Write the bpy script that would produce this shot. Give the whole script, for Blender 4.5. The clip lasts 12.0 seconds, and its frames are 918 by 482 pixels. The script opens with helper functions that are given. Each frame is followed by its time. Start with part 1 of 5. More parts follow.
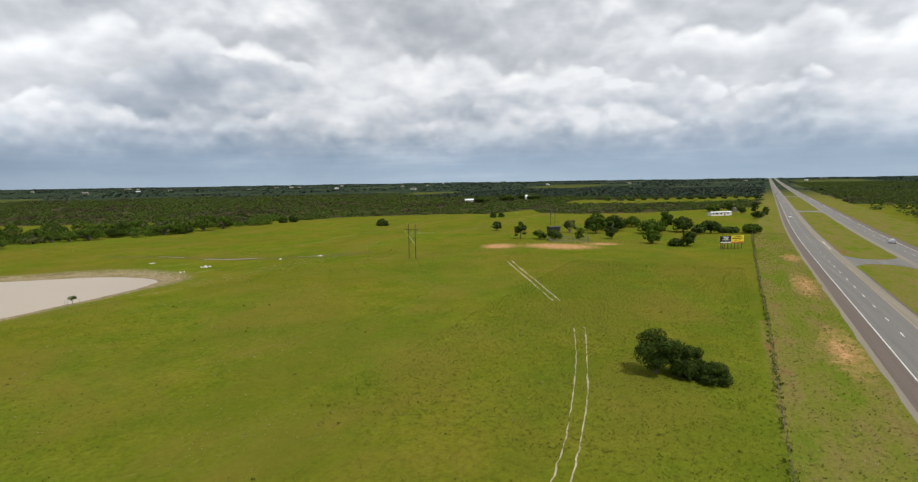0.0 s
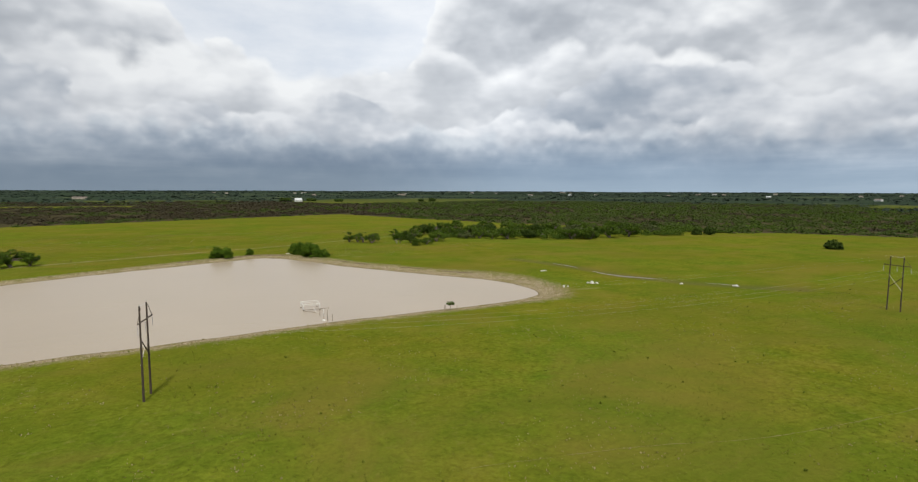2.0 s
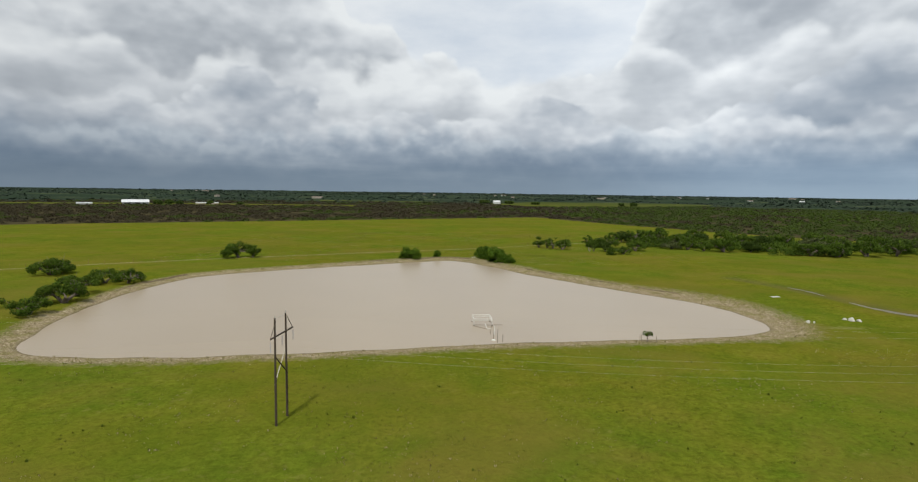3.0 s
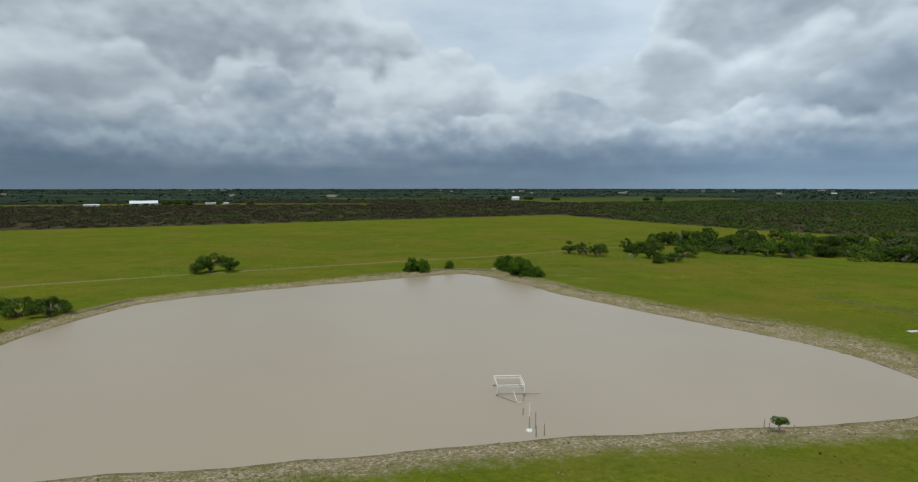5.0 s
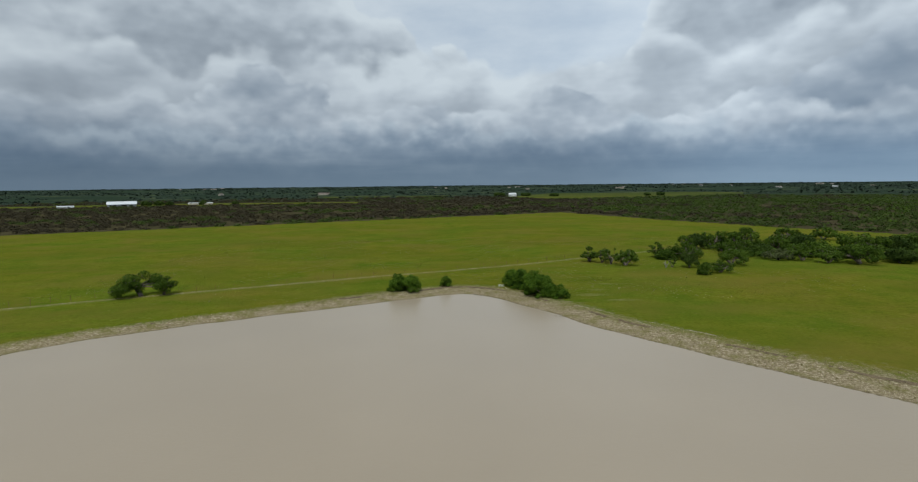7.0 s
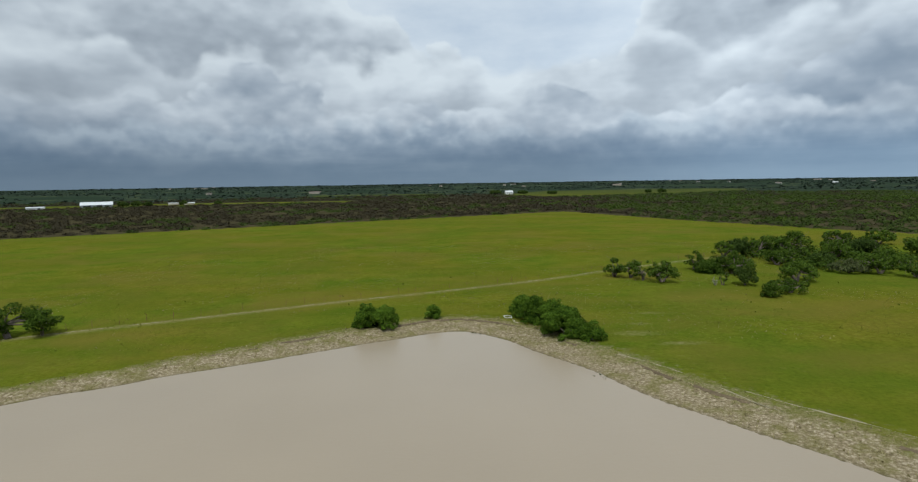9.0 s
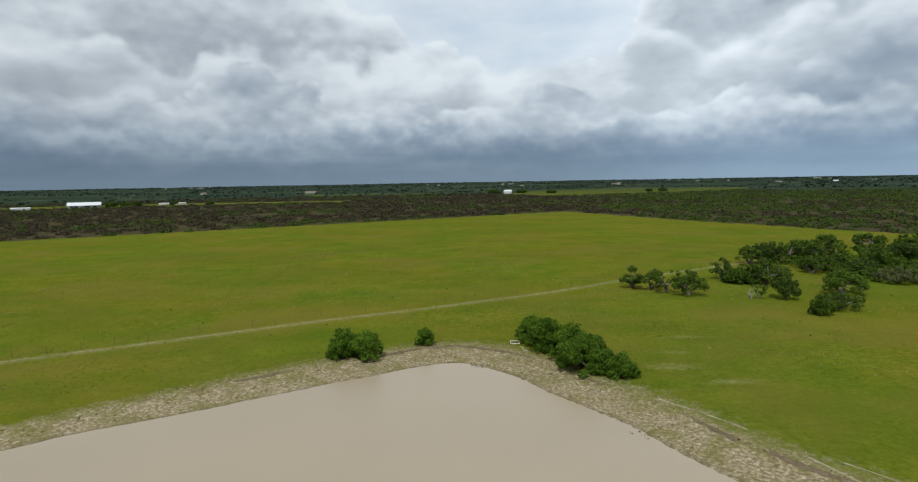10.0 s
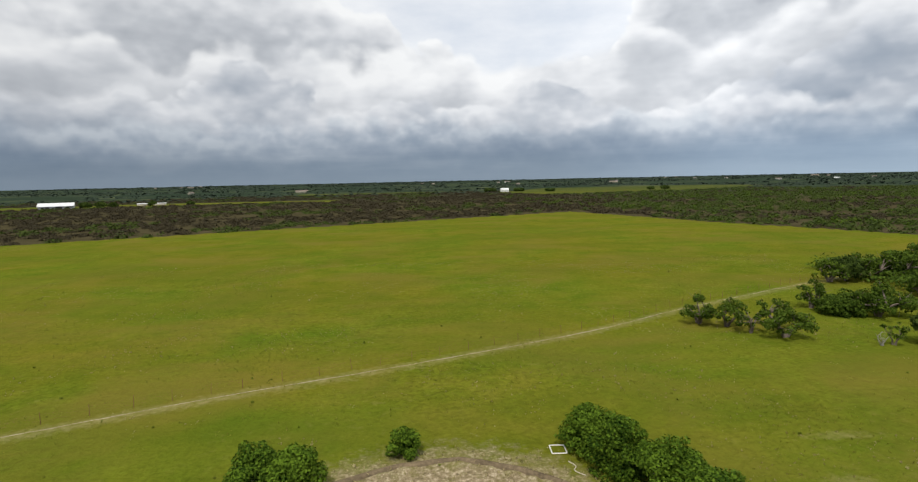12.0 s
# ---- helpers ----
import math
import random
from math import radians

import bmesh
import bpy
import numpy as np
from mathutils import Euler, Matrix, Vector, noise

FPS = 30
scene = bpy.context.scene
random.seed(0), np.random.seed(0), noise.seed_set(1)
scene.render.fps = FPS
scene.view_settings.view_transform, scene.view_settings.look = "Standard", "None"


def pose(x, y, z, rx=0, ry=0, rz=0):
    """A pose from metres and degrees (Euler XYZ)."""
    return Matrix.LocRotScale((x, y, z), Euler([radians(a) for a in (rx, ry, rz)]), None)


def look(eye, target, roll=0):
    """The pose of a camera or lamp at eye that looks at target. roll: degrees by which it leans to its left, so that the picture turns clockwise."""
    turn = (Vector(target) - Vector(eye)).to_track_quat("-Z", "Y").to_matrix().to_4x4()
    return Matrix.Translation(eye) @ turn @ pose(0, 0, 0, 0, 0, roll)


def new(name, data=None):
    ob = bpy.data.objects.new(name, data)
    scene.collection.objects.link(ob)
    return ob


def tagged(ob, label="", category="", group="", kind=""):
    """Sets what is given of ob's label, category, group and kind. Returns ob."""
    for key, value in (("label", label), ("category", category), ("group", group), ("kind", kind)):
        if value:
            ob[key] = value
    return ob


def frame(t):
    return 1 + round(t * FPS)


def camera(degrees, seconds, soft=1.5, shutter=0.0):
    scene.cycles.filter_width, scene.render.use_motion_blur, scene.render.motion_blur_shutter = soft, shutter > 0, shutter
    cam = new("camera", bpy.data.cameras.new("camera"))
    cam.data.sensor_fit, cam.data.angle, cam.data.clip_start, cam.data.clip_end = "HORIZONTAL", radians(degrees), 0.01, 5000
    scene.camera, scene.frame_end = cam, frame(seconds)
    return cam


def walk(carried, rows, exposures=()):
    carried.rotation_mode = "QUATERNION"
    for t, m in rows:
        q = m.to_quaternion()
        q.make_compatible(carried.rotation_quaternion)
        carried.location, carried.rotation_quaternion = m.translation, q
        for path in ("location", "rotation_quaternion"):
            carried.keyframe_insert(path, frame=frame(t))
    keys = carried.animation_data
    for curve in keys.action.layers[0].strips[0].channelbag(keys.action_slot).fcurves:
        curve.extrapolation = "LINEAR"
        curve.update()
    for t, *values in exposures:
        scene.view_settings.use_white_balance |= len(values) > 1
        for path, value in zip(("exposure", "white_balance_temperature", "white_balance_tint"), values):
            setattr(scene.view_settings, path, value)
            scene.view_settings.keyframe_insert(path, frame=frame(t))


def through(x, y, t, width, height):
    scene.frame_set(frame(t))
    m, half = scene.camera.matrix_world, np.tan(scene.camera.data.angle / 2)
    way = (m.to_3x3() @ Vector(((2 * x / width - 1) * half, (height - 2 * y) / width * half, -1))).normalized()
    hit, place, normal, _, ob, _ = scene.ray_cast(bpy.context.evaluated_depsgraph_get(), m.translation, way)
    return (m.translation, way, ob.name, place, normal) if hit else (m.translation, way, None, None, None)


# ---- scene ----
cam = camera(80.2, 12.0, soft=1.25)
PATH = [
    (0, (-18.771, -107.072, 28.885), (-16.986, -106.197, 28.666), -0.9),
    (0.5, (-9.399, -103.116, 28.751), (-7.816, -101.911, 28.544), -0.7),
    (1, (-0.713, -97.257, 28.879), (0.64, -95.798, 28.678), -0.4),
    (1.5, (7.028, -89.659, 28.729), (8.111, -87.99, 28.534), -0.1),
    (2, (12.811, -81.447, 28.485), (13.553, -79.6, 28.298), 0.2),
    (2.5, (17.331, -72.58, 28.351), (17.632, -70.612, 28.167), 0.5),
    (3, (19.988, -63.069, 28.09), (20.035, -61.078, 27.909), 0.8),
    (3.2, (20.564, -59.016, 28.272), (20.575, -57.025, 28.085), 0.9),
    (5, (21.449, -23.571, 28.939), (21.43, -21.581, 28.743), -0.0),
    (5.5, (20.885, -13.23, 28.759), (20.87, -11.24, 28.56), -0.2),
    (6, (20.418, -3.159, 28.432), (20.408, -1.169, 28.231), -0.3),
    (6.5, (19.934, 7.12, 28.71), (19.929, 9.109, 28.504), -0.5),
    (7, (20.138, 17.318, 28.714), (20.136, 19.307, 28.506), -0.6),
    (9, (20.961, 57.558, 28.32), (20.976, 59.546, 28.104), -0.9),
    (9.5, (21.296, 67.301, 28.143), (21.315, 69.289, 27.926), -1.0),
    (10, (21.372, 76.699, 28.227), (21.394, 78.687, 28.008), -1.0),
    (10.5, (21.256, 86.726, 28.074), (21.285, 88.714, 27.854), -1.1),
    (11, (21.027, 96.488, 27.936), (21.061, 98.476, 27.715), -1.0),
    (11.5, (21.12, 106.624, 27.666), (21.159, 108.612, 27.446), -1.1),
    (12, (21.107, 116.541, 27.685), (21.147, 118.528, 27.46), -1.2),
]
EXPOSURES = [(0.0, 0.32, 6650, 9), (2.5, 0.18, 6550, 8), (3.2, 0.10, 6450, 6), (4.8, -0.12, 5950, 2), (5.5, -0.20, 5900, 2), (7.0, -0.22, 5950, 3),
             (9.0, -0.05, 5950, 3), (10.5, 0.14, 6300, 5), (12.0, 0.31, 6650, 9)]
walk(cam, [(t, look(eye, target, roll)) for t, eye, target, roll in PATH], EXPOSURES)

# ---- light: overcast sky with a thin break for the sun behind the camera ----
SUN_EL, SUN_AZ = radians(60), math.atan2(-0.28, -0.96)   # azimuth from +y towards +x


def node(tree, kind):
    return tree.nodes.new(kind)


def wire(tree, a, b):
    tree.links.new(a, b)


def calc(tree, op, a, b=None, c=None, clamp=False):
    n = tree.nodes.new("ShaderNodeMath")
    n.operation, n.use_clamp = op, clamp
    for i, v in enumerate((a, b, c)):
        if v is None:
            continue
        if isinstance(v, (int, float)):
            n.inputs[i].default_value = v
        else:
            tree.links.new(v, n.inputs[i])
    return n.outputs[0]


def ramp(tree, fac, stops, mode="LINEAR"):
    n = tree.nodes.new("ShaderNodeValToRGB")
    n.color_ramp.interpolation = mode
    el = n.color_ramp.elements
    while len(el) < len(stops):
        el.new(0.5)
    for e, (p, c) in zip(el, stops):
        e.position = p
        e.color = (c, c, c, 1) if isinstance(c, (int, float)) else (*c, 1)
    tree.links.new(fac, n.inputs[0])
    return n.outputs[0]


def blend(tree, fac, a, b, mode="MIX"):
    n = tree.nodes.new("ShaderNodeMix")
    n.data_type, n.blend_type = "RGBA", mode
    for i, v in ((0, fac), (6, a), (7, b)):
        if isinstance(v, (int, float)):
            n.inputs[i].default_value = v
        elif isinstance(v, tuple):
            n.inputs[i].default_value = (*v, 1)
        else:
            tree.links.new(v, n.inputs[i])
    return n.outputs[2]


def noise_at(tree, vec, scale, detail=4.0, rough=0.55, distort=0.0):
    n = tree.nodes.new("ShaderNodeTexNoise")
    n.inputs["Scale"].default_value, n.inputs["Detail"].default_value = scale, detail
    n.inputs["Roughness"].default_value, n.inputs["Distortion"].default_value = rough, distort
    if vec is not None:
        tree.links.new(vec, n.inputs["Vector"])
    return n.outputs["Fac"]


def mapped(tree, vec, loc=(0, 0, 0), scale=(1, 1, 1), rot=(0, 0, 0)):
    n = tree.nodes.new("ShaderNodeMapping")
    n.inputs["Location"].default_value, n.inputs["Scale"].default_value = loc, scale
    n.inputs["Rotation"].default_value = rot
    tree.links.new(vec, n.inputs["Vector"])
    return n.outputs[0]


world = bpy.data.worlds.new("overcast_sky")
scene.world = world
world.use_nodes = True
wt = world.node_tree
wt.nodes.clear()
sky = node(wt, "ShaderNodeTexSky")
sky.sky_type, sky.sun_disc, sky.sun_elevation, sky.sun_rotation = "NISHITA", False, SUN_EL, SUN_AZ
way = node(wt, "ShaderNodeTexCoord").outputs["Generated"]
split = node(wt, "ShaderNodeSeparateXYZ")
wire(wt, way, split.inputs[0])
dx, dy, dz = split.outputs
az = calc(wt, "ARCTAN2", dx, dy)
el = calc(wt, "ARCSINE", dz)


def sky_point(k, seed, tall=1.0):
    n = node(wt, "ShaderNodeCombineXYZ")
    wire(wt, calc(wt, "MULTIPLY", az, k), n.inputs[0])
    wire(wt, calc(wt, "MULTIPLY", el, k * tall), n.inputs[1])
    n.inputs[2].default_value = seed
    return n.outputs[0]


def billow(k, seed, tall=1.2, lift=0.0):
    """Rounded cauliflower lumps with finer lumps on them, about -0.5 to 0.5."""
    pt = mapped(wt, sky_point(1.0, seed, tall), (0, lift * tall, 0))
    warp = node(wt, "ShaderNodeVectorMath")
    warp.operation = "MULTIPLY_ADD"
    nz = node(wt, "ShaderNodeTexNoise")
    nz.inputs["Scale"].default_value, nz.inputs["Detail"].default_value = k * 0.8, 4
    wire(wt, pt, nz.inputs["Vector"])
    wire(wt, nz.outputs["Color"], warp.inputs[0])
    warp.inputs[1].default_value = (0.28 / k * 2, 0.28 / k * 2, 0)
    wire(wt, pt, warp.inputs[2])
    v = node(wt, "ShaderNodeTexVoronoi")
    v.feature, v.inputs["Smoothness"].default_value = "SMOOTH_F1", 0.35
    v.inputs["Scale"].default_value, v.inputs["Detail"].default_value = k, 2.5
    v.inputs["Roughness"].default_value = 0.45
    wire(wt, warp.outputs[0], v.inputs["Vector"])
    fine = noise_at(wt, pt, k * 1.3, 8, 0.58)
    lump = calc(wt, "SUBTRACT", 0.55, v.outputs["Distance"])
    return calc(wt, "ADD", calc(wt, "MULTIPLY", lump, 0.85), calc(wt, "MULTIPLY", calc(wt, "SUBTRACT", fine, 0.5), 0.35))


def cloud_bank(below, edge, seed, k, rough, crisp, stops, strength=1.0):
    """One bank of cumulus laid over what is behind it: lumpy bright rim, greyer downwards, lumps lit from above."""
    b, b_up = billow(k, seed), billow(k, seed, 1.2, 0.016)
    depth = calc(wt, "SUBTRACT", calc(wt, "ADD", edge, calc(wt, "MULTIPLY", b, rough)), el)
    cut = calc(wt, "MULTIPLY", ramp(wt, calc(wt, "DIVIDE", depth, crisp), [(0.0, 0.0), (1.0, 1.0)], "EASE"), strength)
    soft = noise_at(wt, sky_point(4.0, seed + 3, 2.2), 1.0, 4)
    lit = ramp(wt, calc(wt, "MULTIPLY", depth, 4.0), [(0.0, 0.08), (0.35, 0.46), (0.7, 0.52)])
    lit = calc(wt, "ADD", lit, calc(wt, "MULTIPLY", calc(wt, "SUBTRACT", b_up, b), 0.62))
    lit = calc(wt, "ADD", lit, calc(wt, "MULTIPLY", calc(wt, "SUBTRACT", soft, 0.5), 1.7))
    return blend(wt, cut, below, ramp(wt, lit, stops))


def wave(mean, swing, k, seed):
    n = noise_at(wt, sky_point(k, seed, 0.2), 1.0, 4, 0.6)
    return calc(wt, "ADD", mean, calc(wt, "MULTIPLY", calc(wt, "SUBTRACT", n, 0.5), swing))


around = calc(wt, "ADD", calc(wt, "MULTIPLY", az, 0.5 / math.pi), 0.5)     # 0.5 at +y, 0.75 at +x
veil = noise_at(wt, sky_point(3.5, 11.0, 2.5), 1.0, 7, 0.55)
haze_white = ramp(wt, veil, [(0.30, (0.60, 0.66, 0.76)), (0.62, (0.86, 0.88, 0.92))])
nishita = blend(wt, 1.0, sky.outputs[0], (0.10, 0.10, 0.10), "MULTIPLY")
both = blend(wt, 0.9, nishita, haze_white)
# high bank with a pale gap ahead of the camera's last heading
gap_edge = ramp(wt, around, [(0.30, 1.0), (0.460, 0.92), (0.474, 0.62), (0.485, 0.55), (0.500, 0.465), (0.520, 0.435), (0.536, 0.445), (0.543, 0.40), (0.548, 0.52), (0.555, 0.66), (0.570, 1.0), (0.80, 1.0)])
gap_edge = calc(wt, "MULTIPLY", gap_edge, 0.52)
HIGH = [(0.0, (0.84, 0.86, 0.89)), (0.25, (0.68, 0.705, 0.75)), (0.50, (0.51, 0.54, 0.59)), (0.75, (0.40, 0.43, 0.48)), (1.0, (0.33, 0.36, 0.41))]
MIDS = [(0.0, (0.72, 0.745, 0.79)), (0.25, (0.51, 0.545, 0.605)), (0.50, (0.345, 0.39, 0.46)), (0.75, (0.255, 0.305, 0.38)), (1.0, (0.20, 0.25, 0.325))]
LOWS = [(0.0, (0.52, 0.57, 0.635)), (0.25, (0.355, 0.41, 0.49)), (0.50, (0.25, 0.31, 0.395)), (0.75, (0.175, 0.235, 0.325)), (1.0, (0.13, 0.19, 0.275))]
both = cloud_bank(both, gap_edge, 2.0, 10.0, 0.085, 0.012, HIGH)
both = cloud_bank(both, wave(0.255, 0.20, 3.4, 15.0), 3.0, 8.0, 0.10, 0.03, HIGH, 0.9)
heads = ramp(wt, around, [(0.0, 0.40), (0.37, 0.46), (0.405, 0.30), (0.432, 0.40), (0.448, 0.52), (0.461, 0.43), (0.470, 0.32), (0.487, 0.44), (0.506, 0.36), (0.530, 0.42), (0.556, 0.33), (0.582, 0.46), (0.61, 0.58), (0.66, 0.40), (0.72, 0.44), (0.80, 0.36)], "EASE")
heads = calc(wt, "ADD", calc(wt, "MULTIPLY", heads, 0.42), calc(wt, "MULTIPLY", calc(wt, "SUBTRACT", noise_at(wt, sky_point(9.0, 21.0, 0.2), 1.0, 3, 0.6), 0.5), 0.05))
both = cloud_bank(both, heads, 5.0, 10.0, 0.075, 0.014, MIDS, 0.94)
both = cloud_bank(both, wave(0.150, 0.12, 4.4, 27.0), 6.0, 12.0, 0.065, 0.026, MIDS, 0.85)
both = cloud_bank(both, wave(0.122, 0.09, 4.6, 31.0), 8.0, 18.0, 0.045, 0.03, LOWS, 0.85)
# flat slate undersides low down, then the pale band on the horizon
flat_n = noise_at(wt, sky_point(2.2, 41.0, 9.0), 1.0, 6, 0.55)
slate = ramp(wt, flat_n, [(0.32, (0.130, 0.185, 0.265)), (0.52, (0.185, 0.245, 0.325)), (0.70, (0.31, 0.365, 0.44))])
low = calc(wt, "MULTIPLY", ramp(wt, el, [(0.025, 1.0), (0.095, 0.0)], "EASE"), 0.80)
thin_side = ramp(wt, around, [(0.40, 0.92), (0.53, 0.96), (0.57, 1.18), (0.62, 1.46), (0.68, 1.55), (0.80, 1.35)])
both = blend(wt, low, both, blend(wt, 1.0, slate, thin_side, "MULTIPLY"))
both = blend(wt, ramp(wt, el, [(0.0, 0.75), (0.028, 0.35), (0.05, 0.0)]), both, blend(wt, 1.0, (0.225, 0.288, 0.36), thin_side, "MULTIPLY"))
shade_side = ramp(wt, around, [(0.40, 0.80), (0.52, 0.92), (0.575, 1.05), (0.64, 0.90), (0.70, 0.94), (0.80, 1.05)])
both = blend(wt, 1.0, both, shade_side, "MULTIPLY")
bg = node(wt, "ShaderNodeBackground")
bg.inputs["Strength"].default_value = 1.0
wire(wt, both, bg.inputs["Color"])
wire(wt, bg.outputs[0], node(wt, "ShaderNodeOutputWorld").inputs["Surface"])

sun = new("sun", bpy.data.lights.new("sun", "SUN"))
sun.data.energy, sun.data.angle, sun.data.color = 2.9, radians(2.5), (1.0, 0.95, 0.86)
sun.matrix_world = look((-0.28 * 50, -0.96 * 50, 50 * math.tan(SUN_EL)), (0, 0, 0))


# ---- materials ----
def material(name, rough=0.9, metal=0.0, spec=0.3):
    m = bpy.data.materials.new(name)
    m.use_nodes = True
    t = m.node_tree
    p = t.nodes["Principled BSDF"]
    p.inputs["Roughness"].default_value, p.inputs["Metallic"].default_value = rough, metal
    p.inputs["Specular IOR Level"].default_value = spec
    return m, t, p


def relief_bump(t, p, height, strength, distance):
    b = t.nodes.new("ShaderNodeBump")
    b.inputs["Strength"].default_value, b.inputs["Distance"].default_value = strength, distance
    t.links.new(height, b.inputs["Height"])
    t.links.new(b.outputs[0], p.inputs["Normal"])


def position(t):
    return t.nodes.new("ShaderNodeNewGeometry").outputs["Position"]


def plain(name, colour, rough=0.8, metal=0.0, spec=0.3, grain=6.0, vary=0.25, bump=0.0):
    """A surface with two scales of mottling over one base colour."""
    m, t, p = material(name, rough, metal, spec)
    pos = node(t, "ShaderNodeTexCoord").outputs["Object"]
    a, b = noise_at(t, pos, grain, 5), noise_at(t, pos, grain * 0.13, 3)
    mix = calc(t, "ADD", calc(t, "MULTIPLY", a, 0.6), calc(t, "MULTIPLY", b, 0.4))
    dark, light = tuple(c * (1 - vary) for c in colour), tuple(min(1, c * (1 + vary)) for c in colour)
    wire(t, ramp(t, mix, [(0.3, dark), (0.7, light)]), p.inputs["Base Color"])
    if bump:
        relief_bump(t, p, a, bump, 0.02)
    return m


def leafy(name, dark, light, through=0.25, spread=0.55):
    """Foliage: every leaf spray its own shade between dark and light, some light coming through."""
    m, t, p = material(name, 0.8, 0, 0.04)
    rnd = node(t, "ShaderNodeNewGeometry").outputs["Random Per Island"]
    obj = node(t, "ShaderNodeObjectInfo").outputs["Random"]
    n = noise_at(t, position(t), 0.35, 3)
    f = calc(t, "ADD", calc(t, "MULTIPLY", calc(t, "SUBTRACT", rnd, 0.5), spread), calc(t, "MULTIPLY", n, 0.9))
    f = calc(t, "ADD", f, calc(t, "MULTIPLY", obj, 0.18))
    c = ramp(t, f, [(0.20, dark), (0.85, light)])
    wire(t, c, p.inputs["Base Color"])
    tr = node(t, "ShaderNodeBsdfTranslucent")
    wire(t, c, tr.inputs["Color"])
    mx = node(t, "ShaderNodeMixShader")
    mx.inputs[0].default_value = through
    wire(t, p.outputs[0], mx.inputs[1])
    wire(t, tr.outputs[0], mx.inputs[2])
    wire(t, mx.outputs[0], t.nodes["Material Output"].inputs["Surface"])
    return m


def ground_material():
    m, t, p = material("pasture", 1.0, 0, 0.0)
    pos = position(t)

    def attr(name):
        n = node(t, "ShaderNodeAttribute")
        n.attribute_name = name
        return n.outputs["Fac"]
    fine, mid, wide = noise_at(t, pos, 1.6, 6, 0.65), noise_at(t, pos, 0.11, 5, 0.6), noise_at(t, pos, 0.022, 4, 0.55)
    grass = ramp(t, mid, [(0.24, (0.077, 0.098, 0.0080)), (0.50, (0.109, 0.113, 0.0108)), (0.76, (0.140, 0.122, 0.0180))])
    lush = ramp(t, mid, [(0.32, (0.069, 0.103, 0.0080)), (0.68, (0.108, 0.125, 0.0120))])
    grass = blend(t, ramp(t, wide, [(0.40, 0.0), (0.60, 1.0)]), grass, lush)
    specks = ramp(t, fine, [(0.30, 0.74), (0.50, 1.0), (0.72, 1.16)])
    grass = blend(t, 1.0, grass, specks, "MULTIPLY")
    clumps = ramp(t, noise_at(t, pos, 0.75, 4, 0.7, 0.6), [(0.32, 0.74), (0.50, 1.0), (0.66, 1.18)])
    grass = blend(t, ramp(t, noise_at(t, pos, 0.03, 3), [(0.40, 0.35), (0.60, 1.0)]), grass, blend(t, 1.0, grass, clumps, "MULTIPLY"))
    straw = ramp(t, noise_at(t, pos, 0.55, 6, 0.7), [(0.56, 0.0), (0.70, 0.5)])
    straw = calc(t, "MULTIPLY", straw, ramp(t, noise_at(t, pos, 0.045, 3), [(0.45, 0.1), (0.62, 1.0)]))
    grass = blend(t, straw, grass, (0.200, 0.172, 0.050))
    tired = ramp(t, noise_at(t, mapped(t, pos, (31, 7, 0), (1, 1.5, 1)), 0.028, 6, 0.62, 0.5), [(0.47, 0.0), (0.64, 0.65)])
    grass = blend(t, tired, grass, (0.130, 0.107, 0.020))
    swathe = ramp(t, noise_at(t, mapped(t, pos, (5, 60, 0), (1, 2.2, 1), (0, 0, 0.5)), 0.016, 5, 0.6, 0.4), [(0.44, 0.0), (0.62, 0.42)])
    grass = blend(t, swathe, grass, (0.072, 0.090, 0.0088))
    # soil of the thicket, dark and brown
    thicket = ramp(t, noise_at(t, pos, 0.06, 6, 0.65), [(0.35, (0.042, 0.037, 0.018)), (0.65, (0.064, 0.054, 0.029))])
    # far ground: blue of distance haze put into the dark green, paler fields between
    far = ramp(t, noise_at(t, mapped(t, pos, (0, 0, 0), (0.0045, 0.009, 1)), 1.0, 6, 0.6),
               [(0.44, (0.022, 0.034, 0.022)), (0.58, (0.032, 0.045, 0.027)), (0.68, (0.085, 0.095, 0.045))])
    verge = ramp(t, noise_at(t, mapped(t, pos, (0, 0, 0), (0.06, 0.16, 1)), 1.0, 6, 0.65),
                 [(0.36, (0.085, 0.118, 0.012)), (0.47, (0.118, 0.122, 0.022)), (0.60, (0.140, 0.118, 0.038)), (0.72, (0.150, 0.074, 0.031))])
    verge = blend(t, 1.0, verge, specks, "MULTIPLY")
    sand = ramp(t, noise_at(t, pos, 2.2, 7, 0.75), [(0.34, (0.100, 0.077, 0.042)), (0.50, (0.215, 0.172, 0.102)), (0.68, (0.47, 0.40, 0.29))])
    clay = ramp(t, noise_at(t, pos, 0.5, 5), [(0.3, (0.26, 0.15, 0.06)), (0.7, (0.40, 0.24, 0.12))])
    pale = ramp(t, noise_at(t, pos, 1.1, 5), [(0.3, (0.14, 0.128, 0.035)), (0.7, (0.27, 0.235, 0.115))])

    def edge(name, soft=0.22, scale=0.5):
        """The zone's border, frayed by noise."""
        n = noise_at(t, pos, scale, 6, 0.7)
        v = calc(t, "ADD", attr(name), calc(t, "MULTIPLY", calc(t, "SUBTRACT", n, 0.5), 0.9))
        return ramp(t, v, [(0.5 - soft, 0.0), (0.5 + soft, 1.0)])
    col = blend(t, edge("verge", 0.15), grass, verge)
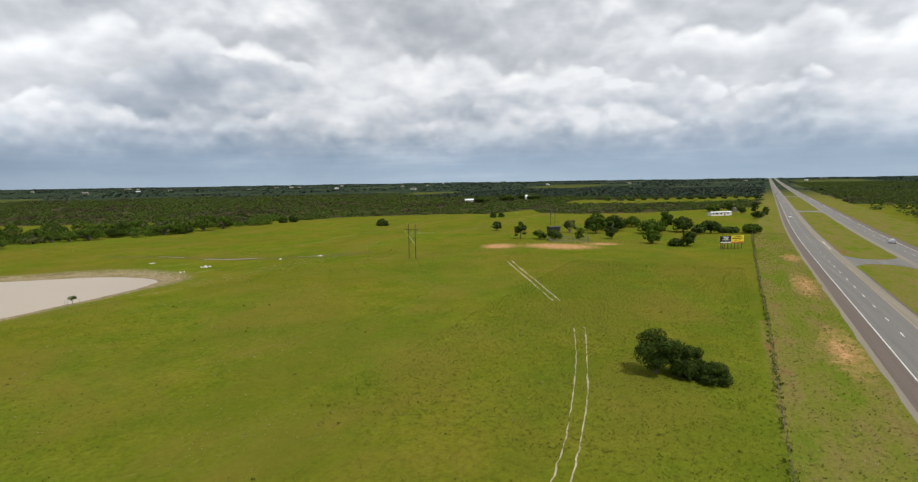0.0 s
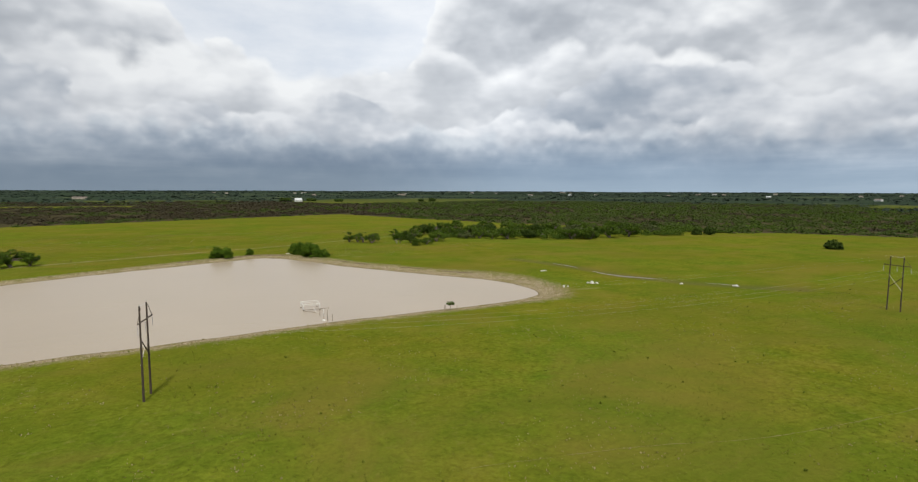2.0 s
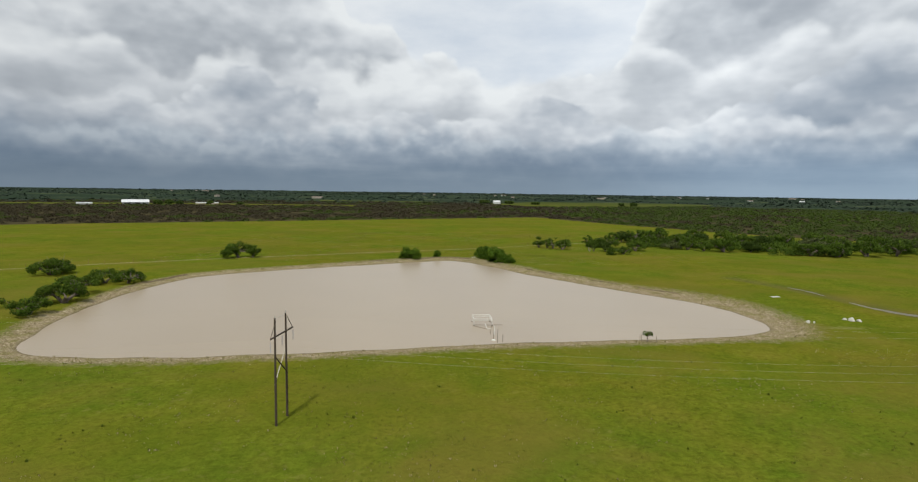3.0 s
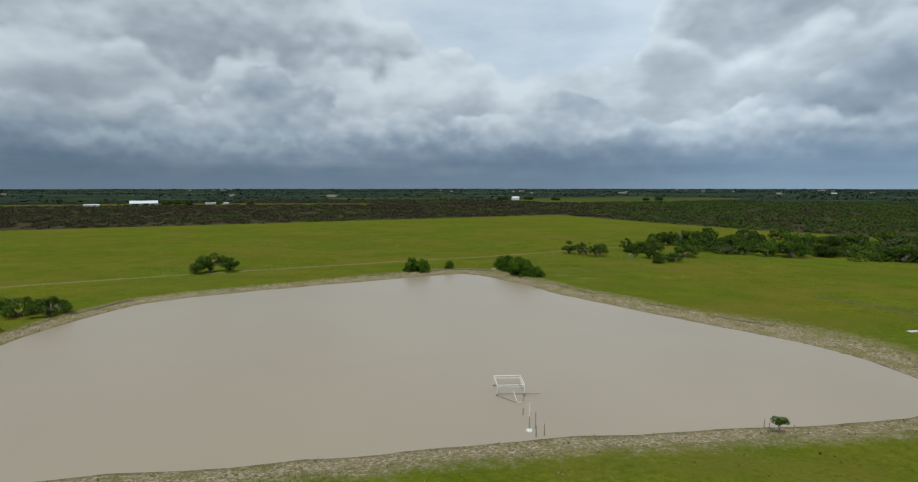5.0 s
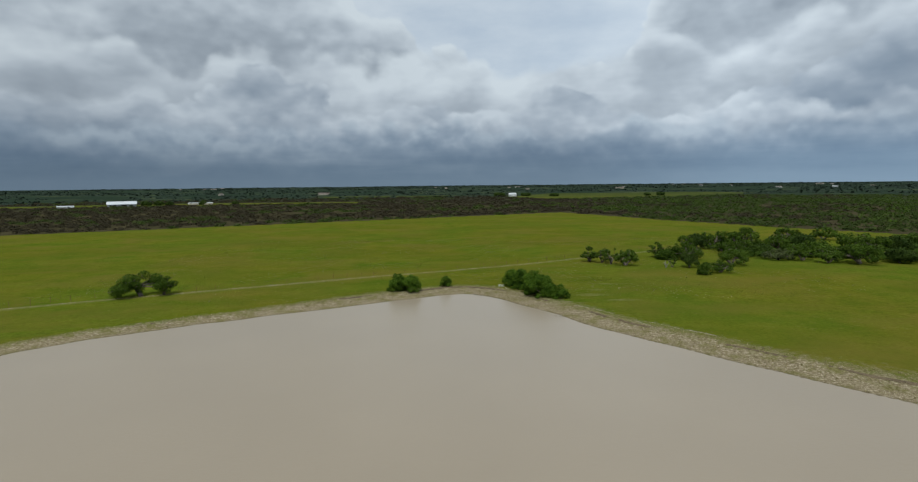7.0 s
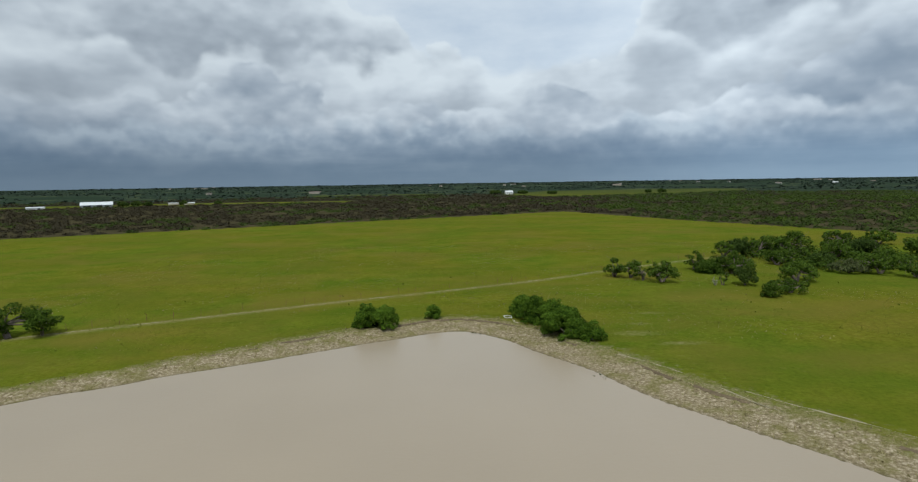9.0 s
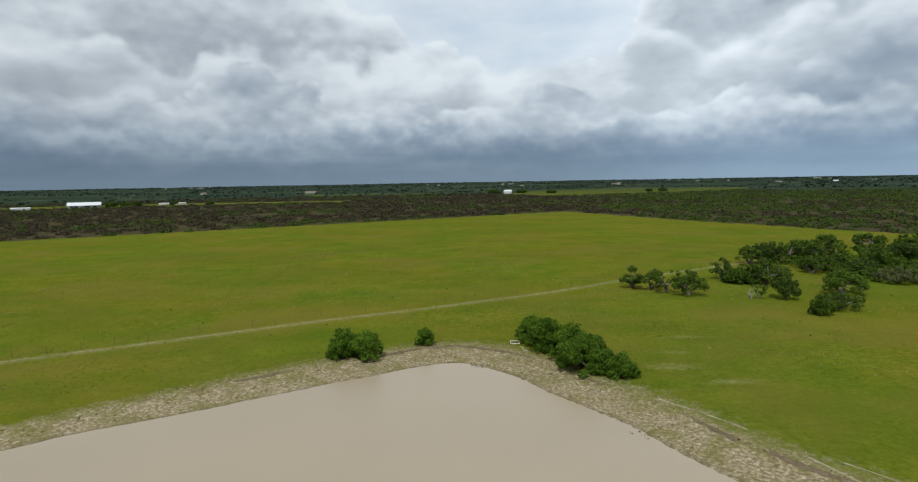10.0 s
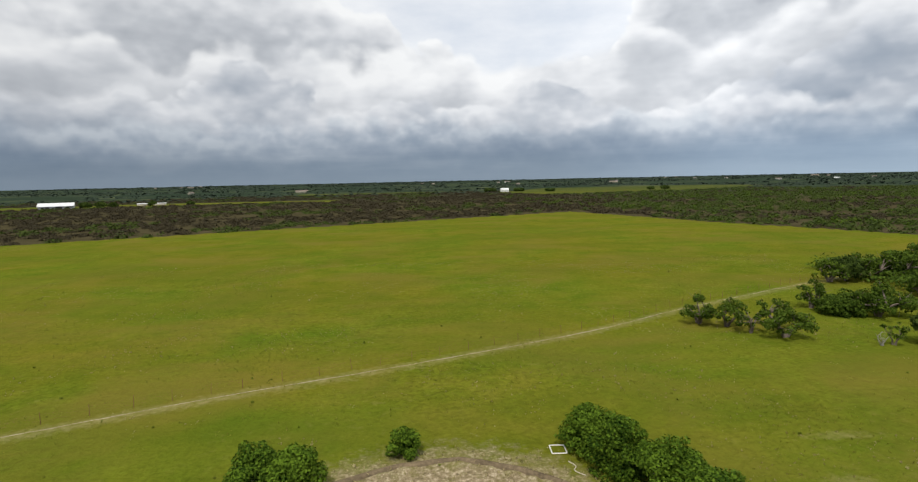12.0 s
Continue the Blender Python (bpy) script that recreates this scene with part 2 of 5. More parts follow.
    col = blend(t, edge("thicket", 0.10, 0.12), col, thicket)
    col = blend(t, attr("far"), col, far)
    col = blend(t, edge("clay", 0.3, 0.25), col, clay)
    col = blend(t, edge("pale", 0.35, 0.8), col, pale)
    turf = ramp(t, noise_at(t, pos, 0.30, 5, 0.6), [(0.48, 0.0), (0.62, 0.55)])
    muddy = blend(t, turf, sand, (0.118, 0.112, 0.024))
    col = blend(t, edge("bank", 0.2, 0.7), col, muddy)
    wet = calc(t, "MULTIPLY", attr("wet"), 1.0)
    col = blend(t, wet, col, (0.085, 0.068, 0.040))
    wire(t, col, p.inputs["Base Color"])
    relief_bump(t, p, calc(t, "ADD", fine, calc(t, "MULTIPLY", noise_at(t, pos, 0.75, 4, 0.7, 0.6), 1.6)), 0.70, 0.30)
    return m


def water_material(name, deep, rough=0.22, spec=0.32):
    m, t, p = material(name, rough, 0, spec)
    pos = position(t)
    n = noise_at(t, pos, 0.035, 4)
    wire(t, ramp(t, n, [(0.3, tuple(c * 0.96 for c in deep)), (0.7, tuple(c * 1.03 for c in deep))]), p.inputs["Base Color"])
    rip = noise_at(t, mapped(t, pos, (0, 0, 0), (0.9, 2.2, 1), (0, 0, 0.2)), 1.3, 4, 0.6)
    patch = ramp(t, noise_at(t, pos, 0.05, 3), [(0.35, 0.7), (0.65, 1.0)])
    relief_bump(t, p, calc(t, "MULTIPLY", rip, patch), 0.25, 0.06)
    return m


def asphalt_material(name, colour):
    m, t, p = material(name, 0.85, 0, 0.3)
    pos = position(t)
    g = noise_at(t, pos, 3.0, 6, 0.7)
    streak = noise_at(t, mapped(t, pos, (0, 0, 0), (0.02, 0.9, 1), (0, 0, 0.04)), 1.0, 4)
    f = calc(t, "ADD", calc(t, "MULTIPLY", g, 0.4), calc(t, "MULTIPLY", streak, 0.6))
    wire(t, ramp(t, f, [(0.3, tuple(c * 0.75 for c in colour)), (0.7, tuple(c * 1.25 for c in colour))]), p.inputs["Base Color"])
    relief_bump(t, p, g, 0.3, 0.01)
    return m


GROUND = ground_material()
WATER = water_material("muddy_water", (0.288, 0.232, 0.165), 0.30)
PUDDLE = water_material("puddle_water", (0.125, 0.112, 0.075), 0.5, 0.12)
ASPHALT = asphalt_material("asphalt", (0.118, 0.112, 0.104))
SHOULDER = asphalt_material("shoulder_asphalt", (0.092, 0.072, 0.060))
GRAVEL = asphalt_material("gravel_edge", (0.165, 0.145, 0.110))
PAINT_WHITE = plain("road_paint_white", (0.50, 0.50, 0.47), 0.7, grain=3)
PAINT_YELLOW = plain("road_paint_yellow", (0.26, 0.21, 0.11), 0.7, grain=3)
BARK = plain("bark", (0.13, 0.105, 0.085), 0.95, grain=8, bump=0.6)
PALE_BARK = plain("weathered_bark", (0.30, 0.28, 0.25), 0.95, grain=8, bump=0.6)
POLE_WOOD = plain("creosoted_pole_wood", (0.055, 0.040, 0.030), 0.85, grain=5, vary=0.4, bump=0.5)
POST_WOOD = plain("weathered_post_wood", (0.22, 0.19, 0.15), 0.9, grain=6, bump=0.5)
PALE_WOOD = plain("pale_brace_wood", (0.42, 0.38, 0.31), 0.85, grain=6)
STEEL = plain("galvanised_steel", (0.55, 0.56, 0.57), 0.45, 0.8, grain=10)
CERAMIC = plain("grey_insulator", (0.30, 0.30, 0.31), 0.3, grain=12)
ALUMINIUM = plain("aluminium_conductor", (0.34, 0.32, 0.22), 0.6, 0.2, grain=10)
PVC = plain("white_pvc", (0.62, 0.61, 0.57), 0.4, grain=4, vary=0.12)
ROOF_WHITE = plain("white_metal_roof", (0.58, 0.59, 0.60), 0.4, 0.1, grain=2, vary=0.1)
WALL_WHITE = plain("white_siding", (0.60, 0.60, 0.58), 0.7, grain=1.5, vary=0.12)
WALL_GREY = plain("grey_sheet_wall", (0.34, 0.35, 0.36), 0.6, 0.2, grain=2)
WALL_TAN = plain("tan_wall", (0.42, 0.37, 0.30), 0.8, grain=2)
ROOF_BROWN = plain("brown_shingle_roof", (0.16, 0.13, 0.11), 0.9, grain=3)
DARK_GLASS = plain("dark_window_glass", (0.02, 0.025, 0.03), 0.08, spec=0.6, grain=2)
SHED_DARK = plain("dark_shed_sheet", (0.03, 0.03, 0.03), 0.7, grain=2)
RUST = plain("rusty_steel", (0.16, 0.075, 0.045), 0.85, 0.2, grain=6, vary=0.4)
SIGN_BLACK = plain("black_sign_face", (0.012, 0.012, 0.014), 0.5, grain=3)
SIGN_YELLOW = plain("yellow_sign_face", (0.75, 0.60, 0.03), 0.5, grain=3, vary=0.1)
SIGN_WHITE = plain("white_sign_ink", (0.72, 0.72, 0.70), 0.5, grain=3)
SIGN_RED = plain("red_sign_ink", (0.50, 0.06, 0.03), 0.5, grain=3)
ROCK = plain("white_limestone", (0.46, 0.44, 0.38), 0.9, grain=2, bump=0.7)
CALICHE = plain("white_caliche", (0.265, 0.232, 0.145), 0.95, grain=1.2, vary=0.4, bump=0.5)
TRODDEN = plain("trodden_grass", (0.150, 0.134, 0.042), 0.95, grain=1.2, vary=0.3, bump=0.4)
CAR_WHITE = plain("white_car_paint", (0.78, 0.78, 0.78), 0.25, spec=0.5, grain=2, vary=0.04)
CAR_SILVER = plain("silver_car_paint", (0.58, 0.59, 0.60), 0.3, 0.1, grain=2, vary=0.05)
CAR_DARK = plain("dark_car_paint", (0.03, 0.03, 0.035), 0.3, spec=0.5, grain=2)
RUBBER = plain("tyre_rubber", (0.02, 0.02, 0.02), 0.9, grain=6)
LAMP_RED = plain("red_lamp_lens", (0.45, 0.02, 0.02), 0.3, grain=6)
OAK_LEAF = leafy("oak_leaves", (0.020, 0.036, 0.007), (0.060, 0.090, 0.016))
BUSH_LEAF = leafy("bush_leaves", (0.022, 0.050, 0.005), (0.108, 0.178, 0.016), 0.22, 0.6)
MESQUITE_LEAF = leafy("mesquite_leaves", (0.028, 0.053, 0.006), (0.088, 0.136, 0.017), 0.30)
GREY_LEAF = leafy("grey_mesquite_leaves", (0.045, 0.058, 0.020), (0.105, 0.120, 0.045))
THICKET_BROWN = leafy("bare_thicket_twigs", (0.035, 0.030, 0.017), (0.056, 0.047, 0.027), 0.35, 0.25)
THICKET_GREEN = leafy("thicket_leaves", (0.030, 0.048, 0.010), (0.066, 0.090, 0.020), 0.35, 0.35)
# bluer than the thicket green: distance haze put into the leaf colour
FAR_LEAF_HAZED = leafy("hazed_far_wood_leaves", (0.022, 0.034, 0.024), (0.036, 0.050, 0.034), 0.1, 0.25)
TUFT = leafy("grass_blades", (0.085, 0.108, 0.010), (0.200, 0.195, 0.034), 0.45)
TUFT_DRY = leafy("dry_grass_blades", (0.16, 0.135, 0.05), (0.36, 0.31, 0.16), 0.3)
WEED = leafy("weed_leaves", (0.070, 0.100, 0.010), (0.140, 0.160, 0.022), 0.3)
REED = leafy("reed_blades", (0.035, 0.055, 0.02), (0.09, 0.11, 0.04), 0.2)


# ---- builders ----
def link_mesh(name, verts, faces, mat, parent=None, label="", smooth=False):
    me = bpy.data.meshes.new(name)
    me.from_pydata([tuple(v) for v in verts], [], [tuple(f) for f in faces])
    mats = mat if isinstance(mat, (list, tuple)) else [mat]
    for q in mats:
        me.materials.append(q)
    if smooth:
        me.shade_smooth()
    ob = new(name, me)
    if parent:
        ob.parent = parent
    return tagged(ob, label)


def part(name, bm, mat, parent=None, label="", smooth=False):
    me = bpy.data.meshes.new(name)
    bm.normal_update()
    bm.to_mesh(me)
    bm.free()
    me.materials.append(mat)
    if smooth:
        me.shade_smooth()
    ob = new(name, me)
    if parent:
        ob.parent = parent
    return tagged(ob, label)


def thing(name, label, category, group="", at=(0, 0, 0), turn=0):
    ob = tagged(new(name), label, category, group)
    ob.empty_display_size = 0.3
    ob.matrix_basis = pose(*at, 0, 0, turn)
    return ob


def add_box(bm, size, at, rot=None, bevel=0.0):
    m = Matrix.Translation(at) @ (rot.to_4x4() if rot else Matrix()) @ Matrix.Diagonal((*size, 1))
    made = bmesh.ops.create_cube(bm, size=1, matrix=m)
    if bevel:
        edges = list({e for v in made["verts"] for e in v.link_edges})
        bmesh.ops.bevel(bm, geom=edges, offset=bevel, segments=1, affect="EDGES")
    return bm


def add_tube(bm, a, b, ra, rb=None, sides=8):
    a, b = Vector(a), Vector(b)
    rb = ra if rb is None else rb
    d = b - a
    m = Matrix.Translation((a + b) / 2) @ d.to_track_quat("Z", "Y").to_matrix().to_4x4()
    bmesh.ops.create_cone(bm, cap_ends=True, segments=sides, radius1=ra, radius2=rb, depth=d.length, matrix=m)
    return bm


def box(size, at, rot=None, bevel=0.0):
    return add_box(bmesh.new(), size, at, rot, bevel)


def tube(a, b, ra, rb=None, sides=8):
    return add_tube(bmesh.new(), a, b, ra, rb, sides)


def catmull(points, steps, closed=True):
    """A smooth curve through the control points."""
    p = [Vector(q) for q in points]
    n, out = len(p), []
    last = n if closed else n - 1
    for i in range(last):
        if closed:
            a, b, c, d = p[i - 1], p[i], p[(i + 1) % n], p[(i + 2) % n]
        else:
            a, b, c, d = p[max(i - 1, 0)], p[i], p[i + 1], p[min(i + 2, n - 1)]
        for k in range(steps):
            s = k / steps
            out.append(0.5 * ((2 * b) + (c - a) * s + (2 * a - 5 * b + 4 * c - d) * s * s + (3 * b - a - 3 * c + d) * s ** 3))
    if not closed:
        out.append(p[-1])
    return out


def inside(px, py, poly):
    """Which of the points lie in the polygon (numpy arrays)."""
    res = np.zeros(np.shape(px), bool)
    n = len(poly)
    for i in range(n):
        x0, y0 = poly[i][0], poly[i][1]
        x1, y1 = poly[(i + 1) % n][0], poly[(i + 1) % n][1]
        if y0 == y1:
            continue
        cross = ((y0 > py) != (y1 > py)) & (px < (x1 - x0) * (py - y0) / (y1 - y0) + x0)
        res ^= cross
    return res


def gap(px, py, line, closed=True):
    """Distance of the points from a polyline, and the index of the nearest piece."""
    best, which = np.full(np.shape(px), 1e9), np.zeros(np.shape(px), int)
    n = len(line)
    for i in range(n if closed else n - 1):
        x0, y0 = line[i][0], line[i][1]
        x1, y1 = line[(i + 1) % n][0], line[(i + 1) % n][1]
        ex, ey = x1 - x0, y1 - y0
        s = np.clip(((px - x0) * ex + (py - y0) * ey) / max(ex * ex + ey * ey, 1e-9), 0, 1)
        d = np.hypot(px - x0 - s * ex, py - y0 - s * ey)
        near = d < best
        best, which = np.where(near, d, best), np.where(near, i, which)
    return best, which


def smooth_step(a, b, v):
    s = np.clip((v - a) / (b - a), 0, 1)
    return s * s * (3 - 2 * s)


# ---- the plan: pond, pasture, thickets, fields, highway ----
WATER_Z = -0.6
POND = [(-54, 31), (-60, 44), (-64.5, 64), (-65.5, 86), (-62, 107), (-54, 118.5), (-38, 129.5), (-18, 141), (3, 152.5),
        (15, 158.8), (22.5, 160), (28.3, 156.2), (38, 142), (50, 122.5), (64, 104.5), (80.5, 85), (89, 72), (91.5, 57),
        (87.8, 48), (72, 43.6), (46, 40.2), (26, 37.5), (8, 33.6), (-16, 29.6), (-38, 27.6)]
SHORE = catmull([(x, y, 0) for x, y in POND], 6)
SHORE = [(v.x + 0.9 * (noise.noise((v.x * 0.11, v.y * 0.11, 3))), v.y + 0.9 * (noise.noise((v.x * 0.11, v.y * 0.11, 9)))) for v in SHORE]
CREEK = [(118, 118), (124, 104), (128, 88), (131, 72), (135, 58), (142, 47), (152, 36), (164, 27)]
PASTURE = [(119, 552), (178, 425), (226, 340), (262, 292), (300, 262), (296, 215), (322, 190), (355, 177), (388, 138), (408, 114),
           (420, 74), (494, 64), (440, 38), (434, -3), (458, -46), (509, -82), (556, -128), (640, -165), (700, -190), (-2500, -90), (-2500, -840)]
FENCE_TRAIL = [(-135, 116.5), (-110, 133.6), (-74, 153.6), (-47, 167), (-30, 175.2), (-10, 185.2), (16, 196.6), (46, 211.2), (70, 226.4), (108, 247.4), (150, 267.4)]


def in_pasture(px, py):
    """Everything south of the west edge and west of the thicket's edge."""
    south = py < 552 + (px - 119) * 0.53
    east = inside(px, py, [(119, 556)] + PASTURE[1:18] + [(620, -3000), (-9000, -3000), (-9000, 900)])
    return south & east


FIELDS = [[(606, 66), (716, 78), (770, 0), (880, -140), (770, -150), (650, -70)],
          [(182, 1010), (480, 1120), (760, 1340), (700, 1560), (275, 1560), (120, 1200)],
          [(-700, 770), (-400, 860), (-140, 890), (-140, 960), (-420, 960), (-740, 860)],
          [(-300, 1240), (-60, 1300), (40, 1420), (-320, 1420)],
          [(1000, 420), (1300, 520), (1250, 640), (980, 520)],
          [(1500, -260), (3400, -420), (3400, -720), (1600, -520)],
          [(1700, 300), (2600, 380), (2600, 640), (1700, 520)]]


ROAD_X = np.concatenate([np.arange(-900, 60, 20.0), np.arange(60, 600, 6.0), np.arange(600, 1600, 25.0), np.arange(1600, 4880, 80.0)])
_fine = np.arange(-900, 4900, 1.0)
_slope = -0.026 - 0.032 * smooth_step(150, 420, _fine)
_line = np.cumsum(_slope)
_line += -128.9 - np.interp(62, _fine, _line)


def road_y(x, offset=0.0):
    """The highway's near pavement edge, and lines beside it."""
    return np.interp(x, _fine, _line) + offset


def rise(px, py):
    """The land lifts a little towards the horizon."""
    r = np.hypot(px, py)
    return 12.0 * smooth_step(1500, 4800, r)


def ground_height(px, py):
    px, py = np.asarray(px, float), np.asarray(py, float)
    z = rise(px, py)
    near = (px > -110) & (px < 140) & (py > 0) & (py < 215)
    if near.any():
        d, _ = gap(px[near], py[near], SHORE)
        wet = inside(px[near], py[near], SHORE)
        w = bank_width(px[near], py[near])
        out = WATER_Z + 0.36 * np.clip(d / (w * 0.8), 0, 1) + 0.25 * smooth_step(0.78, 0.86, d / w)
        z[near] = np.where(wet, WATER_Z - np.minimum(d * 0.14, 1.6), np.minimum(out, 0.0))
    c, _ = gap(px, py, CREEK, False)
    return z - 0.25 * (1 - smooth_step(1.6, 5.5, c))


def bank_width(px, py):
    """Wide bare bank along the far shores, a narrow one on the near shore."""
    w = 4.8 + 3.4 * smooth_step(45, 95, py)
    return w - 3.0 * smooth_step(0, -40, px) * (py > 60) + 3.0 * smooth_step(75, 95, px)


# ---- ground ----
def spaced(*runs):
    out = []
    for a, b, step in runs:
        out.extend(np.arange(a, b - step * 0.25, step))
    return np.array(out + [runs[-1][1]])


GX = spaced((-4900, -1600, 150), (-1600, -700, 45), (-700, -160, 9), (-160, -85, 2.5), (-85, 112, 1.0), (112, 300, 2.5), (300, 720, 7), (720, 1600, 40), (1600, 4900, 150))
GY = spaced((-4900, -1200, 180), (-1200, -300, 40), (-300, -150, 6), (-150, 15, 2.5), (15, 186, 1.0), (186, 300, 2.5), (300, 620, 7), (620, 1600, 35), (1600, 4900, 150))
mx, my = np.meshgrid(GX, GY)
fx, fy = mx.ravel(), my.ravel()
fz = ground_height(fx, fy)
nx, ny = len(GX), len(GY)
idx = np.arange(nx * ny).reshape(ny, nx)
quads = np.stack([idx[:-1, :-1], idx[:-1, 1:], idx[1:, 1:], idx[1:, :-1]], -1).reshape(-1, 4)
gm = bpy.data.meshes.new("ground")
gm.vertices.add(nx * ny)
gm.vertices.foreach_set("co", np.stack([fx, fy, fz], -1).ravel())
gm.loops.add(quads.size)
gm.loops.foreach_set("vertex_index", quads.ravel())
gm.polygons.add(len(quads))
gm.polygons.foreach_set("loop_start", np.arange(0, quads.size, 4))
gm.update(calc_edges=True)
gm.shade_smooth()
gm.materials.append(GROUND)


def zone(name, values):
    gm.attributes.new(name, "FLOAT", "POINT").data.foreach_set("value", np.clip(values, 0, 1).astype(np.float32))


meadow = in_pasture(fx, fy)
for f in FIELDS:
    meadow |= inside(fx, fy, f)
off = fy - road_y(fx)
highway_strip = (off < 16) & (off > -66) & (fx > -900)
zone("thicket", (~meadow & ~highway_strip).astype(float))
# share of the haze-tinted ground colour, growing with distance
zone("far", smooth_step(650, 1500, np.hypot(fx, fy)) * np.where(meadow, 0.6, 1.0))
zone("verge", ((off < 15) & (off > -66)).astype(float))
shore_d, _ = gap(fx, fy, SHORE)
in_pond = inside(fx, fy, SHORE)
zone("bank", np.where(in_pond, 1.0, 1.06 - 0.55 * shore_d / bank_width(fx, fy)))
creek_d, _ = gap(fx, fy, CREEK, False)
zone("wet", np.maximum(np.where(in_pond, 0.8, 0.75 - shore_d * 1.1), 0.32 * (1 - smooth_step(1.0, 5.5, creek_d))))
clay_d = np.minimum(np.minimum(np.hypot((fx - 204) / 8, (fy + 17.5) / 6.5), np.hypot((fx - 212) / 9, (fy + 43) / 14)), np.hypot((fx - 226) / 6, (fy + 58) / 9) + 0.3)
verge_clay = np.minimum(np.hypot((fx - 150) / 16, (off - 4.5) / 3), np.minimum(np.hypot((fx - 88) / 14, (off - 4) / 2.6), np.hypot((fx - 205) / 10, (off - 4) / 3)))
zone("clay", np.maximum(1.25 - 0.75 * clay_d, 0.85 - 0.5 * verge_clay))
fence_d, _ = gap(fx, fy, FENCE_TRAIL, False)
bare = [(54, 155.5, 5, 1.8), (62, 170.5, 5, 1.0), (60, 149, 5, 1.2), (57, 162, 3, 1.0), (96, 53, 8, 2.0), (106, 50, 7, 1.5)]
pale = 0.55 - 0.20 * fence_d
for bx, by, ba, bb in bare:
    pale = np.maximum(pale, 0.50 - 0.32 * np.hypot((fx - bx) / ba, (fy - by) / bb))
zone("pale", pale)
ground = tagged(new("ground", gm), "green grazed pasture with dry patches, reaching the wooded horizon", "ground", kind="structure")

# ---- eroded ledge at the top of the bank ----
SOIL = plain("dark_bank_soil", (0.125, 0.096, 0.060), 1.0, spec=0.0, grain=3, vary=0.5, bump=0.8)
lv, lf = [], []
for i, (x, y) in enumerate(SHORE):
    a, b = SHORE[i - 1], SHORE[(i + 1) % len(SHORE)]
    n = Vector((a[1] - b[1], b[0] - a[0])).normalized()
    if inside(np.array([x + n.x]), np.array([y + n.y]), SHORE)[0]:
        n = -n
    w = float(bank_width(np.array([x]), np.array([y]))[0])
    k = w * (0.84 + 0.10 * noise.noise((x * .12, y * .12, 2))) + .5 * noise.noise((x * .5, y * .5, 6))
    hgt = max(0.0, .22 + .35 * noise.noise((x * .09, y * .09, 5)))
    lv += [(x + n.x * (k - .25), y + n.y * (k - .25), -.34), (x + n.x * k, y + n.y * k, -.20 + hgt * .5), (x + n.x * (k + .3), y + n.y * (k + .3), -.18 + hgt * .9), (x + n.x * (k + .9), y + n.y * (k + .9), -.10)]
for i in range(len(SHORE)):
    x, y = SHORE[i]
    if y < 70 or noise.noise((x * .10, y * .10, 14)) < (-.15 if x < 26 else .12):
        continue
    j = (i + 1) % len(SHORE)
    for q in range(3):
        lf.append((4 * i + q, 4 * i + q + 1, 4 * j + q + 1, 4 * j + q))
tagged(link_mesh("ground_bank_ledge", lv, lf, SOIL), "low eroded ledge of brown soil along the bank", "bank", kind="structure")

# ---- pond ----
cx, cy = np.mean([p[0] for p in SHORE]), np.mean([p[1] for p in SHORE])
rim = []
for i, (x, y) in enumerate(SHORE):
    a, b = SHORE[i - 1], SHORE[(i + 1) % len(SHORE)]
    n = Vector((b[1] - a[1], a[0] - b[0])).normalized()
    s = 1 if n.dot(Vector((x - cx, y - cy))) > 0 else -1
    rim.append((x + s * n.x * 0.7, y + s * n.y * 0.7, WATER_Z))
pond = link_mesh("water_pond", rim, [range(len(rim))], WATER)
tagged(pond, "broad pond of still, muddy tan water", "pond", kind="structure")

# ---- highway ----
def strip(name, xs, o0, o1, z, mat, label, category="road", ragged=0.0):
    """A paved or painted ribbon along the highway between two offsets from its near edge."""
    verts, faces = [], []
    for x in xs:
        for o in (o0, o1):
            y = float(road_y(x, o)) + (ragged * noise.noise((x * 0.13, o, 0)) if o == o0 else 0)
            far = float(smooth_step(900, 1800, x))
            verts.append((x, y, float(rise(np.array(x), np.array(y))) + z + far * 0.5))
    for i in range(len(xs) - 1):
        k = 2 * i
        faces.append((k, k + 1, k + 3, k + 2))
    return tagged(link_mesh(name, verts, faces, mat), label, category, kind="structure")


strip("road_gravel_edge", ROAD_X, 0.9, 0.0, 0.012, GRAVEL, "pale gravel edge of the highway shoulder", "gravel", 0.6)
strip("road_shoulder", ROAD_X, 0.0, -2.6, 0.03, SHOULDER, "brownish paved shoulder of the near carriageway")
strip("road", ROAD_X, -2.6, -10.2, 0.034, ASPHALT, "grey two-lane highway carriageway")
strip("road_inner_shoulder", ROAD_X, -10.2, -12.4, 0.03, GRAVEL, "tan inner shoulder beside the median")
strip("road_far_inner_shoulder", ROAD_X, -28.6, -30.4, 0.03, GRAVEL, "tan inner shoulder of the far carriageway")
strip("road_far", ROAD_X, -30.4, -38.2, 0.034, ASPHALT, "grey far highway carriageway")
strip("road_far_shoulder", ROAD_X, -38.2, -41.2, 0.03, SHOULDER, "brown paved outer shoulder of the far carriageway")
